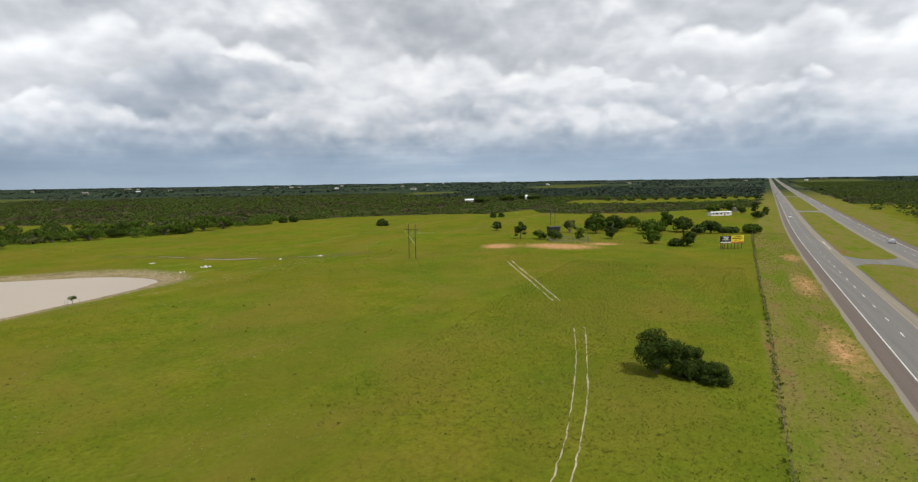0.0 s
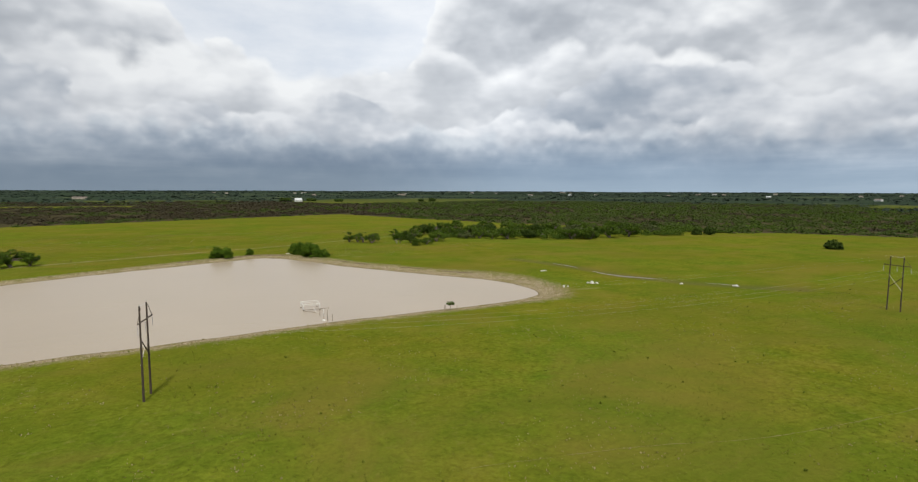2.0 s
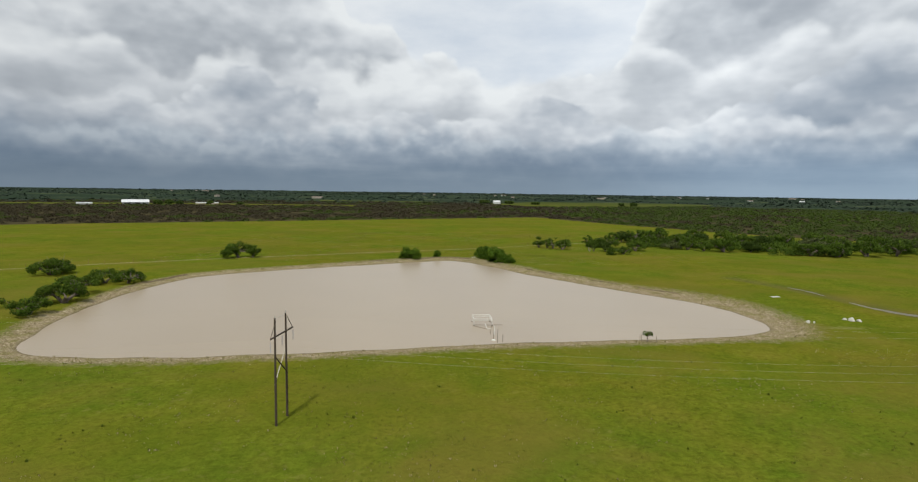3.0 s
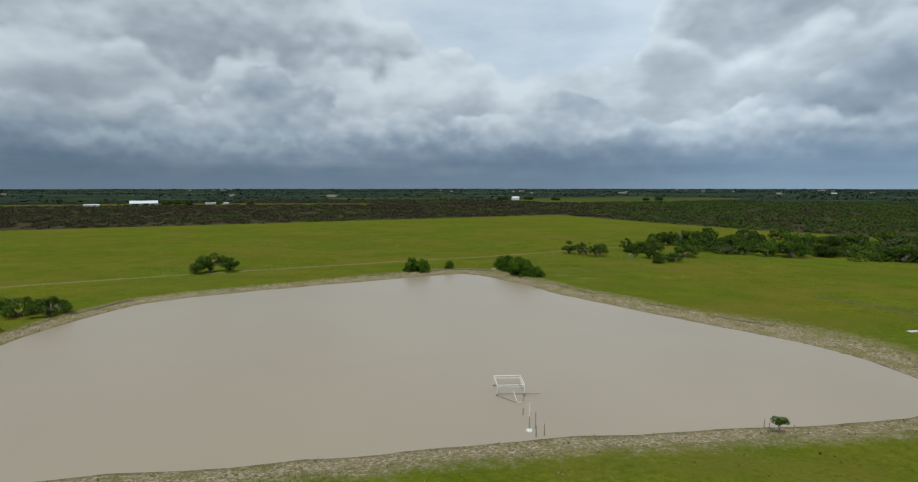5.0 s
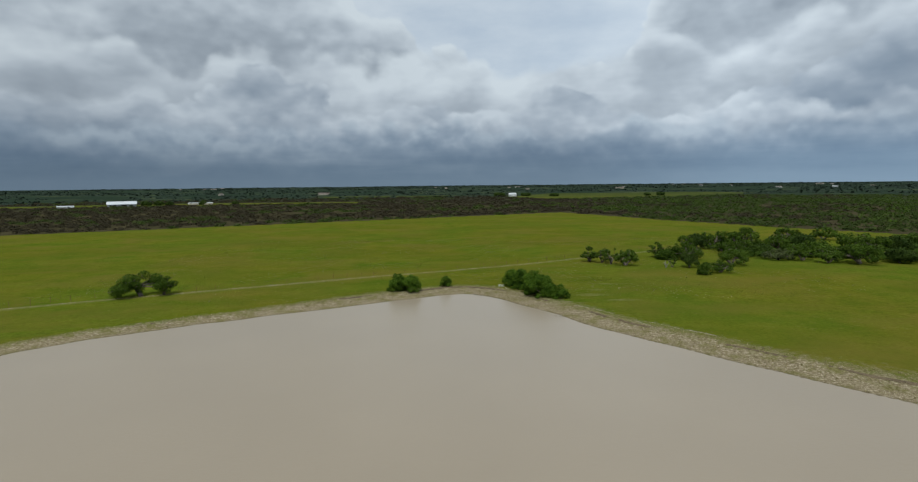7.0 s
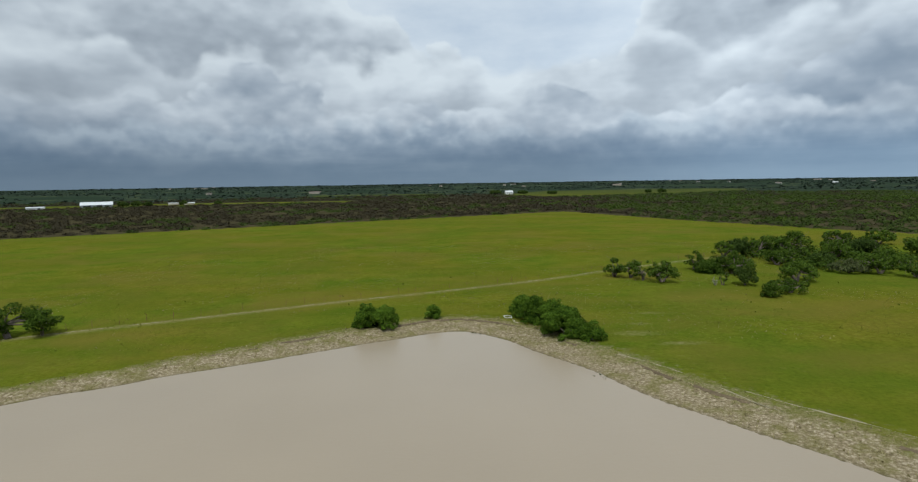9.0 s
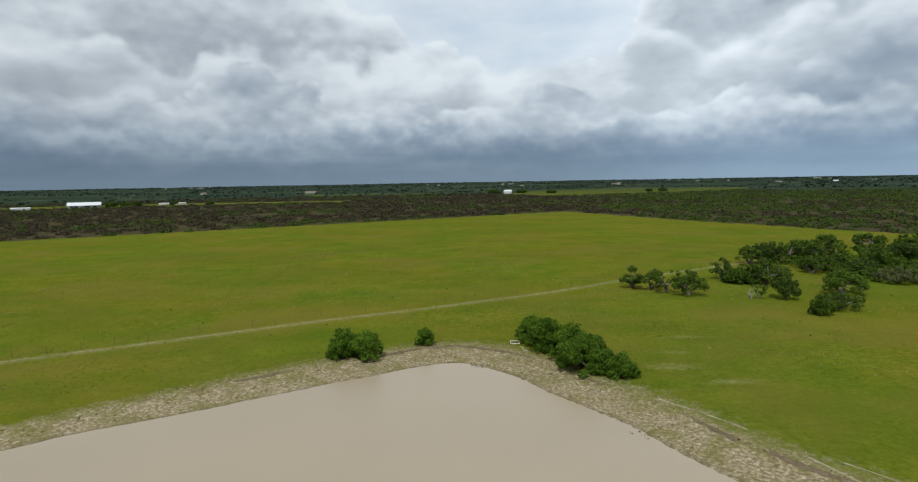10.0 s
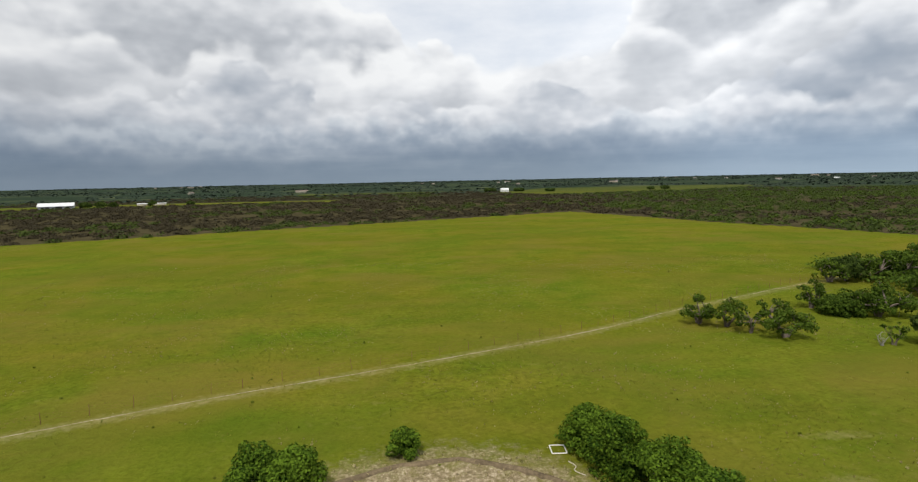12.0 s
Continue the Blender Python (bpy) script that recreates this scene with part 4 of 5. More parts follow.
# bush in the near pasture by the ruts
tree(64.5, -98.6, 7.0, 6.4, "oak", "tall dark evergreen clump in the pasture", leaf=OAK_LEAF)
tree(65.0, -103.0, 5.4, 4.4, "bush", "dark bush leaning against a taller tree", leaf=OAK_LEAF)
tree(63.4, -106.6, 4.6, 2.9, "bush", "low dark bush at the end of a clump", leaf=OAK_LEAF)
# homestead trees
for x, y, w, h in ((274, 12, 6.2, 5), (236, -16.2, 6.2, 7.8), (237, -25.5, 7.2, 4.4), (236, -33.6, 8.2, 5), (240, -44.5, 4.8, 5.6), (273, -45.4, 10.5, 11), (290, -40, 9, 8),
        (248, -58, 7.2, 5.6), (290, -52, 12, 8.5), (318, -57, 11, 6.2), (279, -73, 14, 7.4), (234, -78.5, 7.8, 6), (297, -77.5, 10.5, 10), (293, -87, 11.5, 8.2), (284, -95, 7, 5),
        (230, -93.3, 7.2, 6), (290, -100.5, 10.5, 6.4), (297, -119, 10.5, 4.6), (456, -118, 7.5, 6), (482, -128, 6.5, 8), (406, -127, 7.5, 5.2), (438, -133, 6, 6.5), (486, -98, 12, 6.2), (488, -108, 10, 7.2)):
    tree(x, y, w, h, "oak", "dark live oak by the homestead", "homestead trees", leaf=(MESQUITE_LEAF if int(x) % 3 == 0 else OAK_LEAF))
tree(273, -31.5, 8, 7.2, "mesquite", "half-bare greyish tree by the cattle pens", leaf=GREY_LEAF)
tree(228.5, -88.5, 7, 3.0, "bush", "low dark bush near the pens", leaf=OAK_LEAF)
tree(296, -109, 9.5, 2.6, "bush", "low hedge-like bush behind the billboard", leaf=OAK_LEAF)
for i in range(14):
    x, y = 700 + i * 9 + 6 * math.sin(i * 2.3), 30 - i * 13.5
    tree(x, y, 8 + 2 * math.sin(i), 3.6 + .6 * math.cos(i * 1.7), "oak", "round tree in a row across a far field", "row of field trees", leaf=OAK_LEAF)
for x, y, w, h in ((110, 1245, 26, 8), (172, 1262, 22, 7), (228, 1210, 20, 6), (-452, 840, 16, 8), (-438, 852, 14, 8), (-420, 846, 12, 7), (-375, 860, 12, 8), (-330, 872, 12, 6), (420, 1180, 16, 7), (452, 1190, 18, 8), (640, 182, 20, 8), (700, 170, 22, 9), (760, 160, 24, 9), (730, 140, 20, 8)):
    tree(x, y, w, h, "oak", "dark tree beside a distant farmstead", "distant farm trees", leaf=OAK_LEAF)


# small tree in a cage of posts at the water's edge
def pond_tree():
    t = thing("sapling", "small leaning sapling guarded by posts at the water's edge", "tree", "", (59.0, 39.2, -.5))
    t.scale = (.85, .85, .78)
    bm = bmesh.new()
    add_tube(bm, (0, 0, -.3), (.1, .1, 1.0), .09, .07, 6)
    add_tube(bm, (.1, .1, 1.0), (-.2, .4, 2.0), .07, .04, 6)
    add_tube(bm, (.1, .1, 1.0), (.5, .2, 2.1), .05, .02, 5)
    part("trunk", bm, BARK, t)
    v = leaf_spray(np.random.default_rng(5), [(-.3, .4, 2.2, .75), (.6, .2, 2.25, .7), (.15, .2, 2.0, .6), (1.0, .1, 2.0, .45)], 620, .24)
    c = new("crown", crown_mesh("crown", v, MESQUITE_LEAF))
    c.parent = t


pond_tree()
for x, y, h in ((58.0, 39.6, 1.4), (60.9, 39.5, 1.2), (58.3, 41.2, 1.1)):
    tagged(part("stake", tube((x, y, -.8), (x + .05, y, h - .5), .06, .05, 6), POST_WOOD), "weathered guard stake beside the sapling", "stake", "stakes round the sapling")


# ---- pump platform in the pond ----
def platform():
    p = thing("pond_platform", "square white pipe frame on legs standing in the water", "platform", "", (28.0, 53.6, WATER_Z), 3)
    A, top = 1.95, 1.55
    corners = [(-A, A), (A, A), (A, -A), (-A, -A)]
    for (x0, y0), (x1, y1) in zip(corners, corners[1:] + corners[:1]):
        part("rail", tube((x0, y0, top), (x1, y1, top), .065, sides=10), PVC, p)
        part("lower_rail", tube((x0 * .94, y0 * .94, top - .32), (x1 * .94, y1 * .94, top - .32), .05, sides=8), PVC, p)
    for x, y in corners:
        leg = part("leg", tube((x, y, -1.2), (x, y, top), .075, sides=10), PVC, p)
        part("float_cap", tube((x, y, -.05), (x, y, .22), .16, sides=10), POST_WOOD, leg, "dark stained collar at the waterline")
    part("walk_pipe", tube((-A, -A, .25), (A + 2.2, -A - .15, .3), .06, sides=8), POST_WOOD, p, "grey pipe reaching past the frame")
    part("stay", tube((-A, -A, .1), (.45, -4.7, .02), .05, sides=6), POST_WOOD, p)
    part("stay", tube((A, -A, .2), (1.25, -4.6, .02), .05, sides=6), POST_WOOD, p)
    part("stay", tube((.4, -A, .6), (.45, -4.7, .3), .05, sides=6), PVC, p, "pale upright pipe")
    part("tie", tube((.4, -4.7, .1), (1.3, -4.6, .1), .06, sides=6), PVC, p)


platform()
for x, y, h, m in ((29.1, 45.0, .9, POST_WOOD), (29.9, 44.6, 1.7, PVC), (29.4, 40.6, 1.6, POST_WOOD), (30.2, 40.9, 2.1, POST_WOOD), (30.0, 38.8, 1.3, POST_WOOD), (31.0, 39.0, 1.5, POST_WOOD)):
    tagged(part("pond_post", tube((x, y, -1.6), (x + .06, y + .05, WATER_Z + h), .07, .055, 7), m), "thin weathered post standing in shallow water", "post", "posts in the pond")
tagged(part("float_ring", tube((29.4, 40.4, WATER_Z - .02), (29.4, 40.4, WATER_Z + .16), .42, .34, 14), PVC), "small pale float round a post", "float")


def ground_frame():
    f = thing("pipe_frame", "square white pipe frame lying on the grass", "frame", "", (31.85, 169.3, 0.06))
    for a, b in (((-.75, -.85), (.75, -.85)), ((.75, -.85), (.75, .85)), ((.75, .85), (-.75, .85)), ((-.75, .85), (-.75, -.85))):
        part("pipe", tube((*a, 0), (*b, 0), .06, sides=8), PVC, f)


ground_frame()
hose = bmesh.new()
_p = catmull([(32.4, 166.9, .03), (32.9, 166.0, .03), (32.6, 165.2, .03), (33.4, 164.3, .03)], 6, False)
for a, b in zip(_p, _p[1:]):
    add_tube(hose, a, b, .05, sides=6)
tagged(part("hose", hose, PALE_WOOD), "short pale hose lying on the bank", "hose")


# ---- rocks ----
def rock(x, y, w, h, seed, label):
    bm = bmesh.new()
    bmesh.ops.create_icosphere(bm, subdivisions=2, radius=1)
    for v in bm.verts:
        k = 1 + .35 * noise.noise(v.co * 1.3 + Vector((seed, 0, 0)))
        v.co = Vector((v.co.x * w / 2 * k, v.co.y * w / 3 * k, max(-.1, v.co.z * h * k)))
    ob = part("rock", bm, ROCK, None, "")
    ob.matrix_basis = pose(x, y, .02, 0, 0, seed * 47)
    return tagged(ob, label, "rock", "white rocks by the pond")


for i, (x, y, w, h) in enumerate(((112.6, 57, 2.0, .7), (113.9, 56.4, 1.4, .5), (111.6, 57.8, 1.0, .4), (101.4, 55.3, .9, .4), (102.3, 54.6, .7, .35), (100.8, 54.3, .6, .3), (150.5, 37.8, 1.8, .3), (137.8, 46.5, 1.2, .3))):
    rock(x, y, w, h, i + 1, "pale limestone rock on the grass by the pond")
slab = box((2.4, 1.0, .14), (111.9, 84.8, .07), Euler((0, 0, .2)).to_matrix(), .03)
tagged(part("slab", slab, ROCK), "flat whitish slab lying on the grass", "slab")


def puddle(line, width, seed):
    """Shallow water with a frayed edge, lying along the marshy dip."""
    mid = catmull([(x, y, 0) for x, y in line], 8, False)
    left, right = [], []
    for i, p in enumerate(mid):
        q = mid[min(i + 1, len(mid) - 1)] - mid[max(i - 1, 0)]
        n = Vector((-q.y, q.x, 0)).normalized()
        w = width * math.sin(math.pi * (i + .3) / (len(mid) - .4)) ** .6
        left.append(p + n * w * (.5 + .45 * noise.noise((p.x * .4, p.y * .4, seed))) + Vector((0, 0, -.17)))
        right.append(p - n * w * (.5 + .45 * noise.noise((p.x * .4, p.y * .4, seed + 5))) + Vector((0, 0, -.17)))
    ring = left + right[::-1]
    tagged(link_mesh("water_puddle", ring, [range(len(ring))], PUDDLE), "shallow puddle of grey water in a marshy dip", "puddle", kind="structure")


puddle([(128.6, 79), (129.2, 71), (132.2, 64.4), (137.4, 58.6), (140.4, 55.4)], 2.3, 1)
puddle([(126.2, 102), (128.0, 94), (128.3, 88)], 1.0, 2)
puddle([(144.6, 50.2), (148.0, 45.2), (152.4, 38.6)], 1.2, 3)


# ---- wheel ruts ----
def rut(name, line, width, seed, label, z=0.015, mat=CALICHE):
    pts = catmull([(x, y, 0) for x, y in line], 12, False)
    v, f = [], []
    for i, p in enumerate(pts):
        q = pts[min(i + 1, len(pts) - 1)] - pts[max(i - 1, 0)]
        n = Vector((-q.y, q.x, 0)).normalized()
        w = width * max(.04, .55 + 1.1 * noise.noise((p.x * .22, seed, 0)) + .6 * noise.noise((p.x * .9, seed, 4)))
        s = .25 * noise.noise((p.x * .5, seed, 8))
        v += [p + n * (w / 2 + s) + Vector((0, 0, z)), p - n * (w / 2 - s) + Vector((0, 0, z))]
    for i in range(len(pts) - 1):
        f.append((2 * i, 2 * i + 1, 2 * i + 3, 2 * i + 2))
    return tagged(link_mesh(name, v, f, mat), label, "track", kind="structure")


rut("track_rut_left", [(84, -81.2), (80.7, -82.3), (64.4, -86.6), (43.3, -91.0), (29.4, -92.9), (12, -93.6)], .28, 1, "pale worn wheel rut in the grass")
rut("track_rut_right", [(85, -82.8), (82.6, -83.9), (60, -89.4), (49.1, -91.8), (30.2, -94.6), (12, -95.4)], .28, 2, "pale worn wheel rut beside its twin")
rut("track_far_left", [(162.1, -37.6), (145, -47.6), (130.8, -56.2), (118, -63.6), (105.9, -70.8)], .62, 3, "pale wheel rut leading to the pens")
rut("track_far_right", [(164, -38.6), (146, -49), (131.8, -57.6), (119, -65), (106.5, -72.4)], .66, 4, "pale wheel rut leading to the pens")
rut("track_fence", [(x, y + .4) for x, y in FENCE_TRAIL], .30, 5, "pale worn cattle path along the fence")


rut("track_cattle_path", [(34, -32.2), (38.4, -32.7), (53.5, -34.8), (68, -38.2), (83.4, -39.3), (104, -39.7)], .11, 6, "faint pale cattle path across the grass", mat=TRODDEN)


# ---- pale lines of dried silt at the top of the east bank ----
rut("ground_silt_line", [(47.3, 143.6), (51.1, 139.0), (53.9, 134.5)], .30, 7, "thin pale line of dried silt above the bank")
rut("ground_silt_line_lower", [(56.7, 128.3), (58.6, 123.6), (61.4, 119.2)], .34, 8, "thin pale line of dried silt above the bank")
rut("ground_silt_line_upper", [(59.4, 127.2), (62.1, 123.5), (65.6, 119.6), (71.5, 112.6)], .34, 9, "thin pale line of dried silt above the bank")


# ---- billboard ----
def billboard():
    x0, y0, x1, y1 = 220.9, -105.6, 227.2, -114.0
    L = math.hypot(x1 - x0, y1 - y0)
    b = thing("billboard", "weathered roadside billboard with black and yellow panels on steel posts", "billboard", "", ((x0 + x1) / 2, (y0 + y1) / 2, 0), math.degrees(math.atan2(y1 - y0, x1 - x0)))
    for i in range(7):
        px = -L / 2 + .6 + i * (L - 1.2) / 6
        part("post", box((.2, .26, 5.3), (px, .35, 2.45), None, .02), RUST, b)
    for k in (2.75, 4.9):
        part("beam", box((L, .1, .16), (0, .2, k), None, .01), RUST, b)
    left = part("black_panel", box((L * .46, .12, 2.7), (-L * .27, .06, 3.95), None, .02), SIGN_BLACK, b, "black advertising panel")
    right = part("yellow_panel", box((L * .53, .12, 2.7), (L * .235, .06, 3.95), None, .02), SIGN_YELLOW, b, "yellow advertising panel")
    for w, z, x in ((.24, 4.9, -.27), (.16, 4.4, -.25), (.28, 3.85, -.27)):
        part("ink_bar", box((L * w, .03, .26), (L * x, -.012, z)), SIGN_WHITE, left)
    part("ink_strip", box((L * .44, .03, .36), (-L * .27, -.014, 2.82)), SIGN_WHITE, left)
    for w, z in ((.36, 4.85), (.44, 4.25), (.26, 3.6)):
        part("ink_bar", box((L * w, .03, .30), (L * .235, -.012, z)), SIGN_BLACK, right)
    part("ink_strip", box((L * .5, .03, .34), (L * .235, -.014, 2.8)), SIGN_RED, right)
    part("catwalk", box((L, .6, .06), (0, -.35, 2.3), None, .01), RUST, b)


billboard()
tagged(part("utility_stub", tube((222.5, -106.5, -.2), (222.6, -106.5, 7.2), .13, .1, 8), POLE_WOOD), "short dark pole beside the billboard", "pole")


# ---- buildings ----
def building(name, label, x, y, turn, L, D, wall_h, roof_h, wall, roof, windows=(), doors=(), overhang=.4, group="", category="building"):
    b = thing(name, label, category, group, (x, y, float(rise(np.array(x), np.array(y)))), turn)
    bm = bmesh.new()
    t = .2
    for sx, sy, ox, oy in ((L, t, 0, -D / 2 + t / 2), (L, t, 0, D / 2 - t / 2), (t, D - 2 * t, -L / 2 + t / 2, 0), (t, D - 2 * t, L / 2 - t / 2, 0)):
        add_box(bm, (sx, sy, wall_h), (ox, oy, wall_h / 2))
    for s in (-1, 1):
        g = [bm.verts.new((s * (L / 2 - .1), -D / 2, wall_h)), bm.verts.new((s * (L / 2 - .1), D / 2, wall_h)), bm.verts.new((s * (L / 2 - .1), 0, wall_h + roof_h))]
        bm.faces.new(g)
    shell = part("wall", bm, wall, b)
    bm = bmesh.new()
    o = overhang
    drop = roof_h * o / (D / 2)
    for s in (-1, 1):
        v = [(-L / 2 - o, s * (D / 2 + o), wall_h - drop), (L / 2 + o, s * (D / 2 + o), wall_h - drop), (L / 2 + o, 0, wall_h + roof_h), (-L / 2 - o, 0, wall_h + roof_h)]
        lo = [bm.verts.new(p) for p in v]
        hi = [bm.verts.new((p[0], p[1], p[2] + .14)) for p in v]
        bm.faces.new(lo), bm.faces.new(hi[::-1])
        for i in range(4):
            j = (i + 1) % 4
            bm.faces.new((lo[i], lo[j], hi[j], hi[i]))
    bmesh.ops.recalc_face_normals(bm, faces=bm.faces)
    part("roof", bm, roof, b)
    for wx, wz, ww, wh in windows:
        w = part("window", box((ww, .08, wh), (wx, -D / 2 - .02, wz), None, .01), DARK_GLASS, b, "dark window pane")
        part("window_frame", add_box(add_box(bmesh.new(), (ww + .16, .06, .09), (wx, -D / 2 - .05, wz + wh / 2)), (ww + .16, .1, .09), (wx, -D / 2 - .05, wz - wh / 2)), WALL_WHITE, w)
    for dx0, dw, dh in doors:
        part("door", box((dw, .08, dh), (dx0, -D / 2 - .02, dh / 2), None, .01), SHED_DARK, b, "dark door opening")
    return b


building("mobile_home", "long white mobile home with dark windows beside the highway", 434.6, -103.0, math.degrees(math.atan2(-16.4, 17.2)), 19.5, 4.4, 2.6, .4, WALL_WHITE, ROOF_WHITE,
         [(-4.6, 1.7, 2.4, 1.2), (-.4, 1.7, 2.0, 1.2), (6, 1.7, 1.2, 1.0), (-8, 1.7, 1.2, 1.0)], [(3, .95, 2.05)])
building("shed", "dark open-sided sheet shed beside the cattle pens", 279, -20.5, -38, 6.4, 4, 2.4, .3, SHED_DARK, SHED_DARK, (), [(0, 5, 2.1)], category="shed")
building("shed", "small white shed among the homestead trees", 306, -48, -38, 3.4, 3, 4.0, .6, WALL_WHITE, ROOF_WHITE, [(0, 2.6, 1.2, .8)], category="shed")
building("shed", "white-roofed shed behind the mobile home", 488, -116, -42, 7, 6, 2.6, .8, WALL_TAN, ROOF_WHITE, (), [(0, 2.6, 2.2)], category="shed")
building("barn", "long white metal barn among fields far off", -483, 832, 30, 37, 18, 4.2, 3.8, WALL_GREY, ROOF_WHITE, [(-14, 2, 3, 2), (12, 2, 4, 2)], [(3, 7, 3.6), (-9, 4, 3.4)], 1.0, category="barn")
building("shed", "low white shed near a distant barn", -536, 788, 30, 20, 8, 2.8, .8, WALL_WHITE, ROOF_WHITE, (), [(4, 2.4, 2.2)], category="shed")
building("shed", "long low pale shed beyond the thicket", -400, 905, 20, 36, 8, 2.4, .7, WALL_TAN, ROOF_WHITE, (), [(0, 3, 2.1)], category="shed")
building("farmhouse", "white farmhouse among dark trees far off", 139, 1236, 10, 16, 9, 4.6, 3.2, WALL_WHITE, ROOF_WHITE, [(-5, 2, 1.4, 1.5), (5, 2, 1.4, 1.5)], [(0, 1, 2.1)], category="house")
building("farm_shed", "long pale-roofed farm shed beyond the thicket", 654, 198, -62, 26, 9, 3.0, 1.6, WALL_GREY, ROOF_WHITE, (), [(3, 4, 2.6)], category="shed")
building("farmhouse", "white gabled farmhouse under tall trees", 742, 152, -62, 9, 8, 4.0, 3.0, WALL_WHITE, ROOF_WHITE, [(2, 2, 1.2, 1.4)], [(-1.5, 1, 2.1)], category="house")
rg = random.Random(21)
for i in range(40):
    a = radians(rg.uniform(-48, 100) if i < 26 else rg.uniform(-6, 56))
    r = rg.uniform(1700, 4200) if i < 26 else rg.uniform(2300, 3300)
    x, y = r * math.sin(a), r * math.cos(a)
    if abs(y - float(road_y(x, -20))) < 120:
        continue
    w, ro = rg.choice(((WALL_WHITE, ROOF_BROWN), (WALL_TAN, ROOF_BROWN), (WALL_TAN, ROOF_BROWN), (WALL_GREY, ROOF_BROWN), (WALL_GREY, ROOF_WHITE)))
    L = rg.choice((12, 14, 16, 20, 34))
    building("far_house", {WALL_WHITE: "white", WALL_TAN: "tan", WALL_GREY: "grey"}[w] + " low building on the wooded plain near the horizon", x, y, rg.uniform(-40, 40) - math.degrees(a), L, 9, 4.2, 2.2, w, ro,
             [(-L * .25, 2, 1.6, 1.4), (L * .25, 2, 1.6, 1.4)], [(0, 1.2, 2.2)], .5, "buildings near the horizon", "house")


# ---- thickets and far woods ----
def scatter(name, label, mat, spots, lobes, per, size, category="thicket"):
    """One mesh of many low shrubs: spots are rows of x, y, width, height."""
    rng = np.random.default_rng(len(spots))
    n = len(spots)
    k = np.repeat(np.arange(n), per)
    d = rng.normal(size=(len(k), 3))
    d /= np.linalg.norm(d, axis=1)[:, None]
    rr = rng.random(len(k)) ** .45
    w, h = spots[k, 2], spots[k, 3]
    c = np.stack([spots[k, 0] + d[:, 0] * rr * w * .5, spots[k, 1] + d[:, 1] * rr * w * .5, np.abs(d[:, 2]) * rr * h * .82 + h * .12], 1)
    c[:, 2] += rise(c[:, 0], c[:, 1])
    nrm = d + rng.normal(scale=.6, size=d.shape)
    nrm[:, 2] = np.abs(nrm[:, 2]) + 1.1
    nrm /= np.linalg.norm(nrm, axis=1)[:, None]
    t = np.cross(nrm, rng.normal(size=d.shape))
    t /= np.linalg.norm(t, axis=1)[:, None]
    u = np.cross(nrm, t)
    s = (size * w * (.6 + .7 * rng.random(len(k))))[:, None]
    v = np.stack([c - t * s * .5, c - u * s * .4 - nrm * s * .15, c + t * s * .5, c + u * s * .4 - nrm * s * .1], 1).reshape(-1, 3)
    return tagged(new(name, crown_mesh(name, v, mat)), label, category, kind="stuff")


def dry_ground(px, py):
    """Where thicket may grow: outside pasture, fields and the highway strip."""
    ok = ~in_pasture(px, py)
    for f in FIELDS:
        ok &= ~inside(px, py, f)
    o = py - road_y(px)
    return ok & ~((o < 16) & (o > -65))


rs = np.random.default_rng(77)
N = 72000
px, py = rs.uniform(-1100, 1250, N), rs.uniform(-700, 1350, N)
rad = np.hypot(px - 21, py - 20)
keep = dry_ground(px, py) & (rad < 1300) & (rs.random(N) < np.clip(1.15 - rad / 1500, .25, 1)) & (py > -420)
keep &= ~((px < -500) & (py < 0))
px, py, rad = px[keep], py[keep], rad[keep]
patchy = np.array([noise.noise((a * .012, b * .012, 5.0)) + .5 * noise.noise((a * .05, b * .05, 1.0)) for a, b in zip(px, py)])
edge_d = np.abs(py - (552 + (px - 119) * .53)) * .88
edge_r, _ = gap(px, py, PASTURE[:17], False)
green = patchy + .55 * np.exp(-np.minimum(edge_d, edge_r) / 14) + .62 * smooth_step(130, 330, px) + rs.normal(scale=.22, size=len(px)) > .36
wd = rs.uniform(5.4, 9.2, len(px)) * (1 + rad / 2200)
ht = rs.uniform(1.5, 2.5, len(px)) * np.where(green, 1.2, 1.0)
allspots = np.stack([px, py, wd, ht], 1)
scatter("thicket_brown", "leafless brown thorn thicket covering the plain", THICKET_BROWN, allspots[~green], 1, 30, .19)
scatter("thicket_green", "green brush growing through the brown thicket", THICKET_GREEN, allspots[green], 1, 30, .19)
N = 3200
px, py = rs.uniform(120, 1050, N), rs.uniform(-120, 900, N)
lush_n = np.array([noise.noise((a * .008, b * .008, 31.0)) for a, b in zip(px, py)])
keep = dry_ground(px, py) & (lush_n + .35 * smooth_step(250, 520, px) + rs.normal(scale=.18, size=N) > .16) & (np.hypot(px, py) < 1000)
scatter("thicket_bushes", "rounded green bushes standing in the brown thicket", MESQUITE_LEAF, np.stack([px, py, rs.uniform(4.5, 8.5, N), rs.uniform(2.8, 4.6, N)], 1)[keep], 1, 34, .2)
N = 900
px, py = rs.uniform(126, 320, N), rs.uniform(186, 276, N)
front = 236 - 48 * smooth_step(112, 165, px) + 14 * np.sin(px * .09)
keep = (py > front + 4) & (py < front + 74) & (np.array([noise.noise((u * .045, v * .045, 3.0)) for u, v in zip(px, py)]) > -.12)
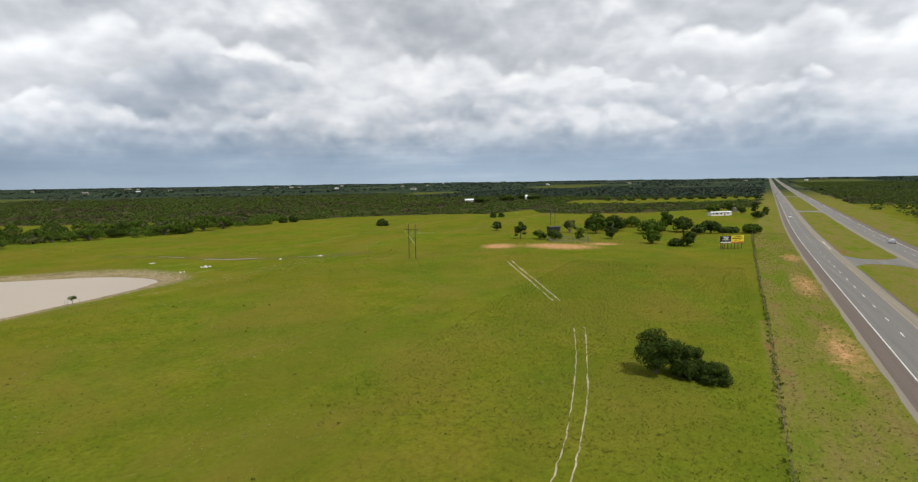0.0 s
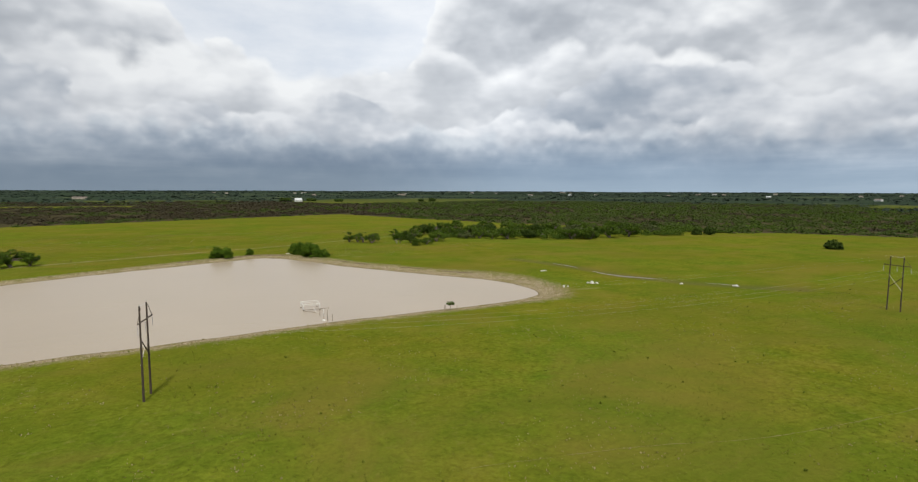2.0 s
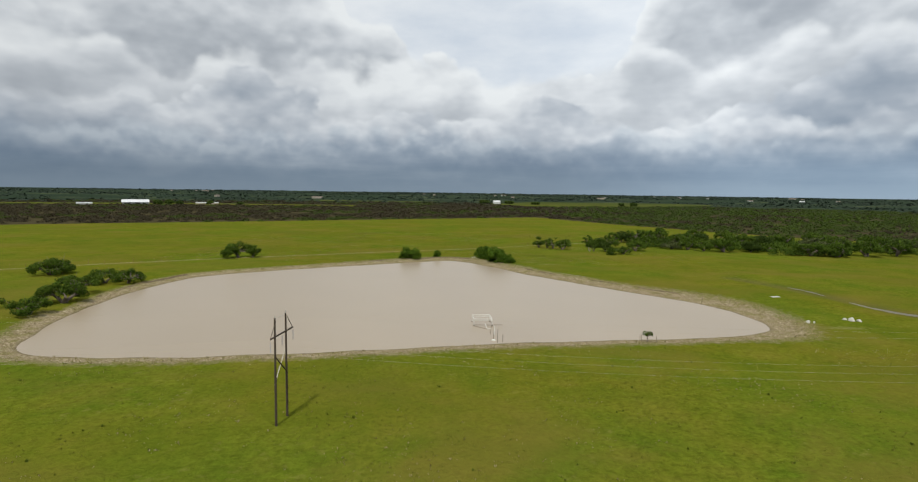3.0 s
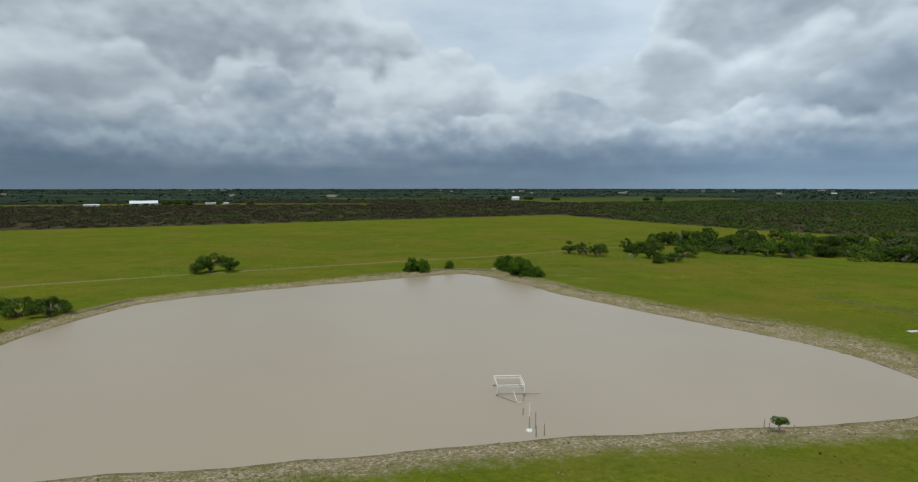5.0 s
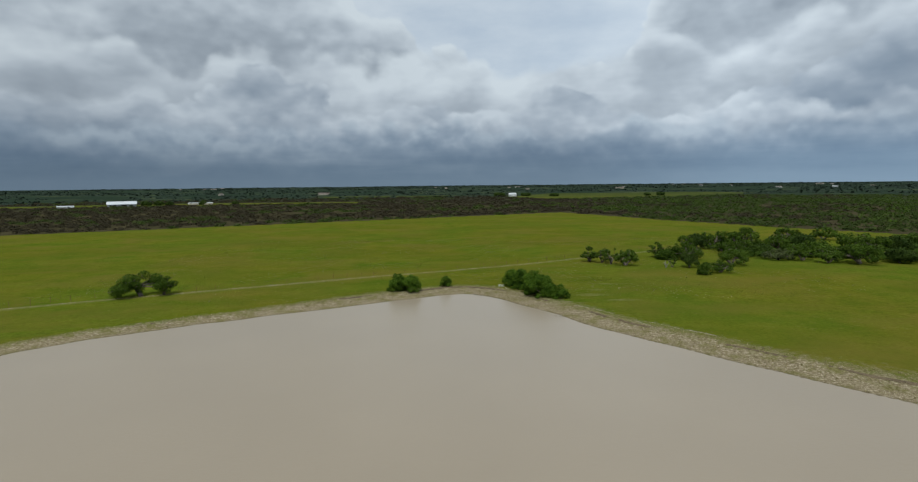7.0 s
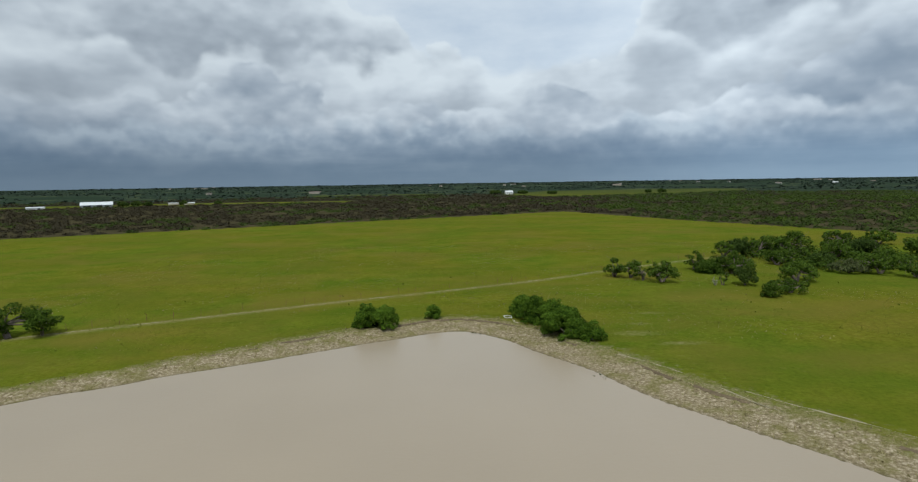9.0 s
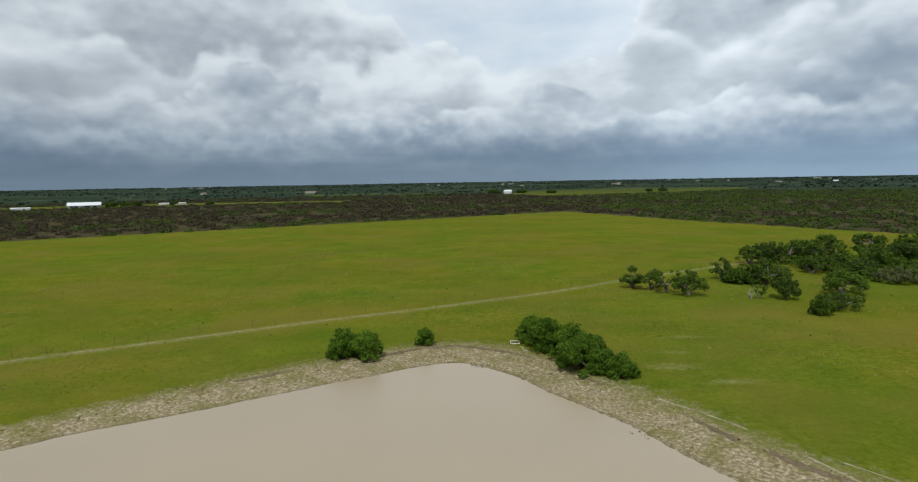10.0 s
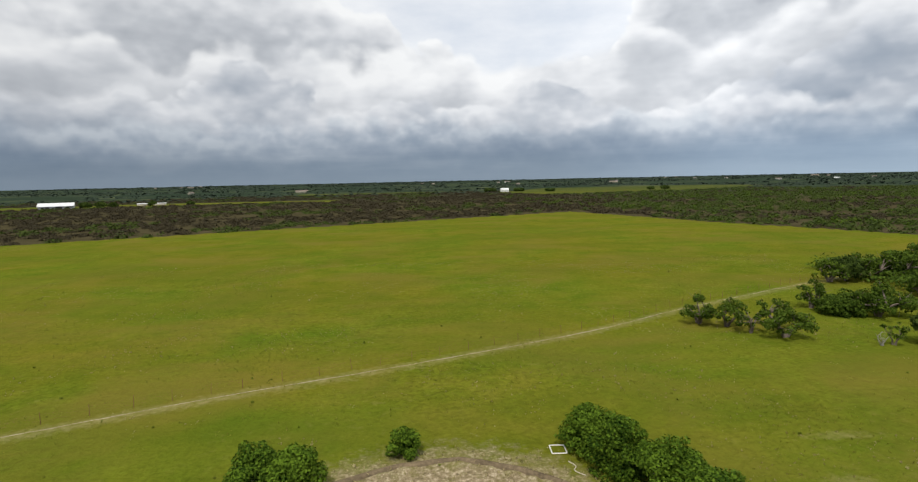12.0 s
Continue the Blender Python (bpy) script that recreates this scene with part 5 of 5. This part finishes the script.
scatter("grove_brush", "low green brush between the mesquites of the grove", MESQUITE_LEAF, np.stack([px, py, rs.uniform(4, 8.5, N), rs.uniform(2.2, 4.6, N)], 1)[keep], 1, 70, .13)
N = 26000
r, a = np.sqrt(rs.uniform(1150 ** 2, 4750 ** 2, N)), rs.uniform(radians(-60), radians(118), N)
px, py = r * np.sin(a), r * np.cos(a)
dense = np.array([noise.noise((u * .0016, v * .0032, 2.0)) + .4 * noise.noise((u * .006, v * .006, 7.0)) for u, v in zip(px, py)])
keep = dry_ground(px, py) & (dense > -.12) & (rs.random(N) < .55)
px, py, r = px[keep], py[keep], r[keep]
# these leaves carry the blue of distance haze in their colour
scatter("far_woods", "dark far woods along the horizon", FAR_LEAF_HAZED, np.stack([px, py, rs.uniform(14, 30, len(px)) * (.7 + r / 4000), rs.uniform(2.4, 4.4, len(px))], 1), 1, 9, .34, "woods")
N = 5200
px = rs.uniform(300, 2400, N)
py = road_y(px) - 66 - rs.random(N) ** .8 * 330
scatter("roadside_woods", "dense green woods beyond the highway verge", THICKET_GREEN, np.stack([px, py, rs.uniform(6, 11, N), rs.uniform(3.5, 6.5, N)], 1), 1, 16, .26, "woods")
N = 2600
px, py = rs.uniform(835, 1500, N), rs.uniform(-190, 420, N)
keep = dry_ground(px, py)
scatter("field_woods", "dark woods beyond the far green field", FAR_LEAF_HAZED, np.stack([px, py, rs.uniform(9, 15, N), rs.uniform(4.5, 7.5, N)], 1)[keep], 1, 16, .28, "woods")


# ---- grass, weeds, reeds ----
def tufts(name, label, mat, x0, x1, y0, y1, count, low, high, seed, clump=0.0, ok=None, blades=4):
    rng = np.random.default_rng(seed)
    x, y = rng.uniform(x0, x1, count), rng.uniform(y0, y1, count)
    if clump:
        n = np.array([noise.noise((a * .045, b * .045, seed)) + .7 * noise.noise((a * .3, b * .3, seed + 1)) for a, b in zip(x, y)])
        m = n > clump
        x, y = x[m], y[m]
    m = np.ones(len(x), bool) if ok is None else ok(x, y)
    x, y = x[m], y[m]
    z = ground_height(x, y)
    k = np.repeat(np.arange(len(x)), blades)
    h = (low + (high - low) * rng.random(len(x)) ** 2)[k] * rng.uniform(.7, 1.1, len(k))
    a = rng.uniform(0, 6.283, len(k))
    out = rng.uniform(.2, .75, len(k)) * h
    wid = h * rng.uniform(.35, .6, len(k))
    bx, by = x[k] + rng.normal(scale=.25, size=len(k)) * h, y[k] + rng.normal(scale=.25, size=len(k)) * h
    zz = z[k] - .02
    ca, sa = np.cos(a), np.sin(a)
    v = np.stack([np.stack([bx - sa * wid * .4, by + ca * wid * .4, zz], 1), np.stack([bx + sa * wid * .4, by - ca * wid * .4, zz], 1),
                  np.stack([bx + ca * out + sa * wid * .5, by + sa * out - ca * wid * .5, zz + h * .8], 1),
                  np.stack([bx + ca * out * 1.2 - sa * wid * .3, by + sa * out * 1.2 + ca * wid * .3, zz + h], 1)], 1).reshape(-1, 3)
    return tagged(new(name, crown_mesh(name, v, mat)), label, "grass", kind="stuff")


def on_grass(x, y):
    d, _ = gap(x, y, SHORE)
    return ~inside(x, y, SHORE) & (d > 2.0) & (y - road_y(x) > 15)


def on_bank(x, y):
    d, _ = gap(x, y, SHORE)
    return ~inside(x, y, SHORE) & (d > .3) & (d < bank_width(x, y) * 1.2)


def on_verge(x, y):
    o = y - road_y(x)
    return (o > 1.2) & (o < 15.5)


def in_shallows(x, y):
    d, _ = gap(x, y, SHORE)
    return inside(x, y, SHORE) & (d < 1.6)


tufts("pasture_tufts", "short olive tufts of grazed grass", TUFT, -60, 190, -122, 34, 52000, .07, .22, 3, .02, on_grass)
tufts("pasture_tufts", "short olive tufts of grazed grass beyond the pond", TUFT, -95, 130, 150, 300, 46000, .07, .22, 4, .02, on_grass)
tufts("dry_tufts", "scattered straw-coloured dry tufts", TUFT_DRY, -60, 190, -122, 34, 34000, .07, .22, 5, .22, on_grass)
tufts("dry_tufts", "scattered dry tufts beyond the pond", TUFT_DRY, -95, 130, 150, 300, 28000, .07, .22, 6, .22, on_grass)
tufts("clumpy_grass", "coarse olive grass clumps in the pasture", TUFT, 34, 175, -113, -58, 22000, .08, .22, 13, 0, on_grass, 5)
tufts("stray_weeds", "scattered green weed clumps in the pasture", WEED, -60, 200, -112, 34, 420, .12, .34, 14, 0, on_grass, 10)
tufts("stray_weeds", "scattered green weed clumps beyond the pond", WEED, -95, 150, 165, 330, 300, .12, .34, 15, 0, on_grass, 10)
tufts("bank_tufts", "dead pale stalks on the muddy bank", TUFT_DRY, -80, 112, 20, 175, 42000, .08, .30, 7, 0, on_bank)
tufts("verge_grass", "tall rough grass of the highway verge", WEED, 20, 300, -150, -112, 20000, .08, .24, 8, .0, on_verge)
tufts("verge_dry_grass", "dry stems in the highway verge", TUFT_DRY, 20, 300, -150, -112, 8000, .10, .30, 18, .05, on_verge)
tufts("fence_weeds", "dark weeds grown along the wire fence", WEED, 20, 300, -123, -112, 11000, .2, .5, 9, 0, lambda x, y: np.abs(y - road_y(x, 14.6 + .008 * np.maximum(0, x - 100))) < .45)
tufts("reeds", "dark reeds standing in shallow water", REED, 22, 48, 132, 163, 2600, .15, .4, 10, .15, in_shallows)
tufts("weed_patch", "leafy green weed patch in the pasture", WEED, 56, 66, 172, 182, 1300, .05, .14, 11, 0, lambda x, y: np.hypot((x - 61) / 5, (y - 177) / 4) + .4 * np.sin(x * 2.1) * np.cos(y * 1.7) < .8)
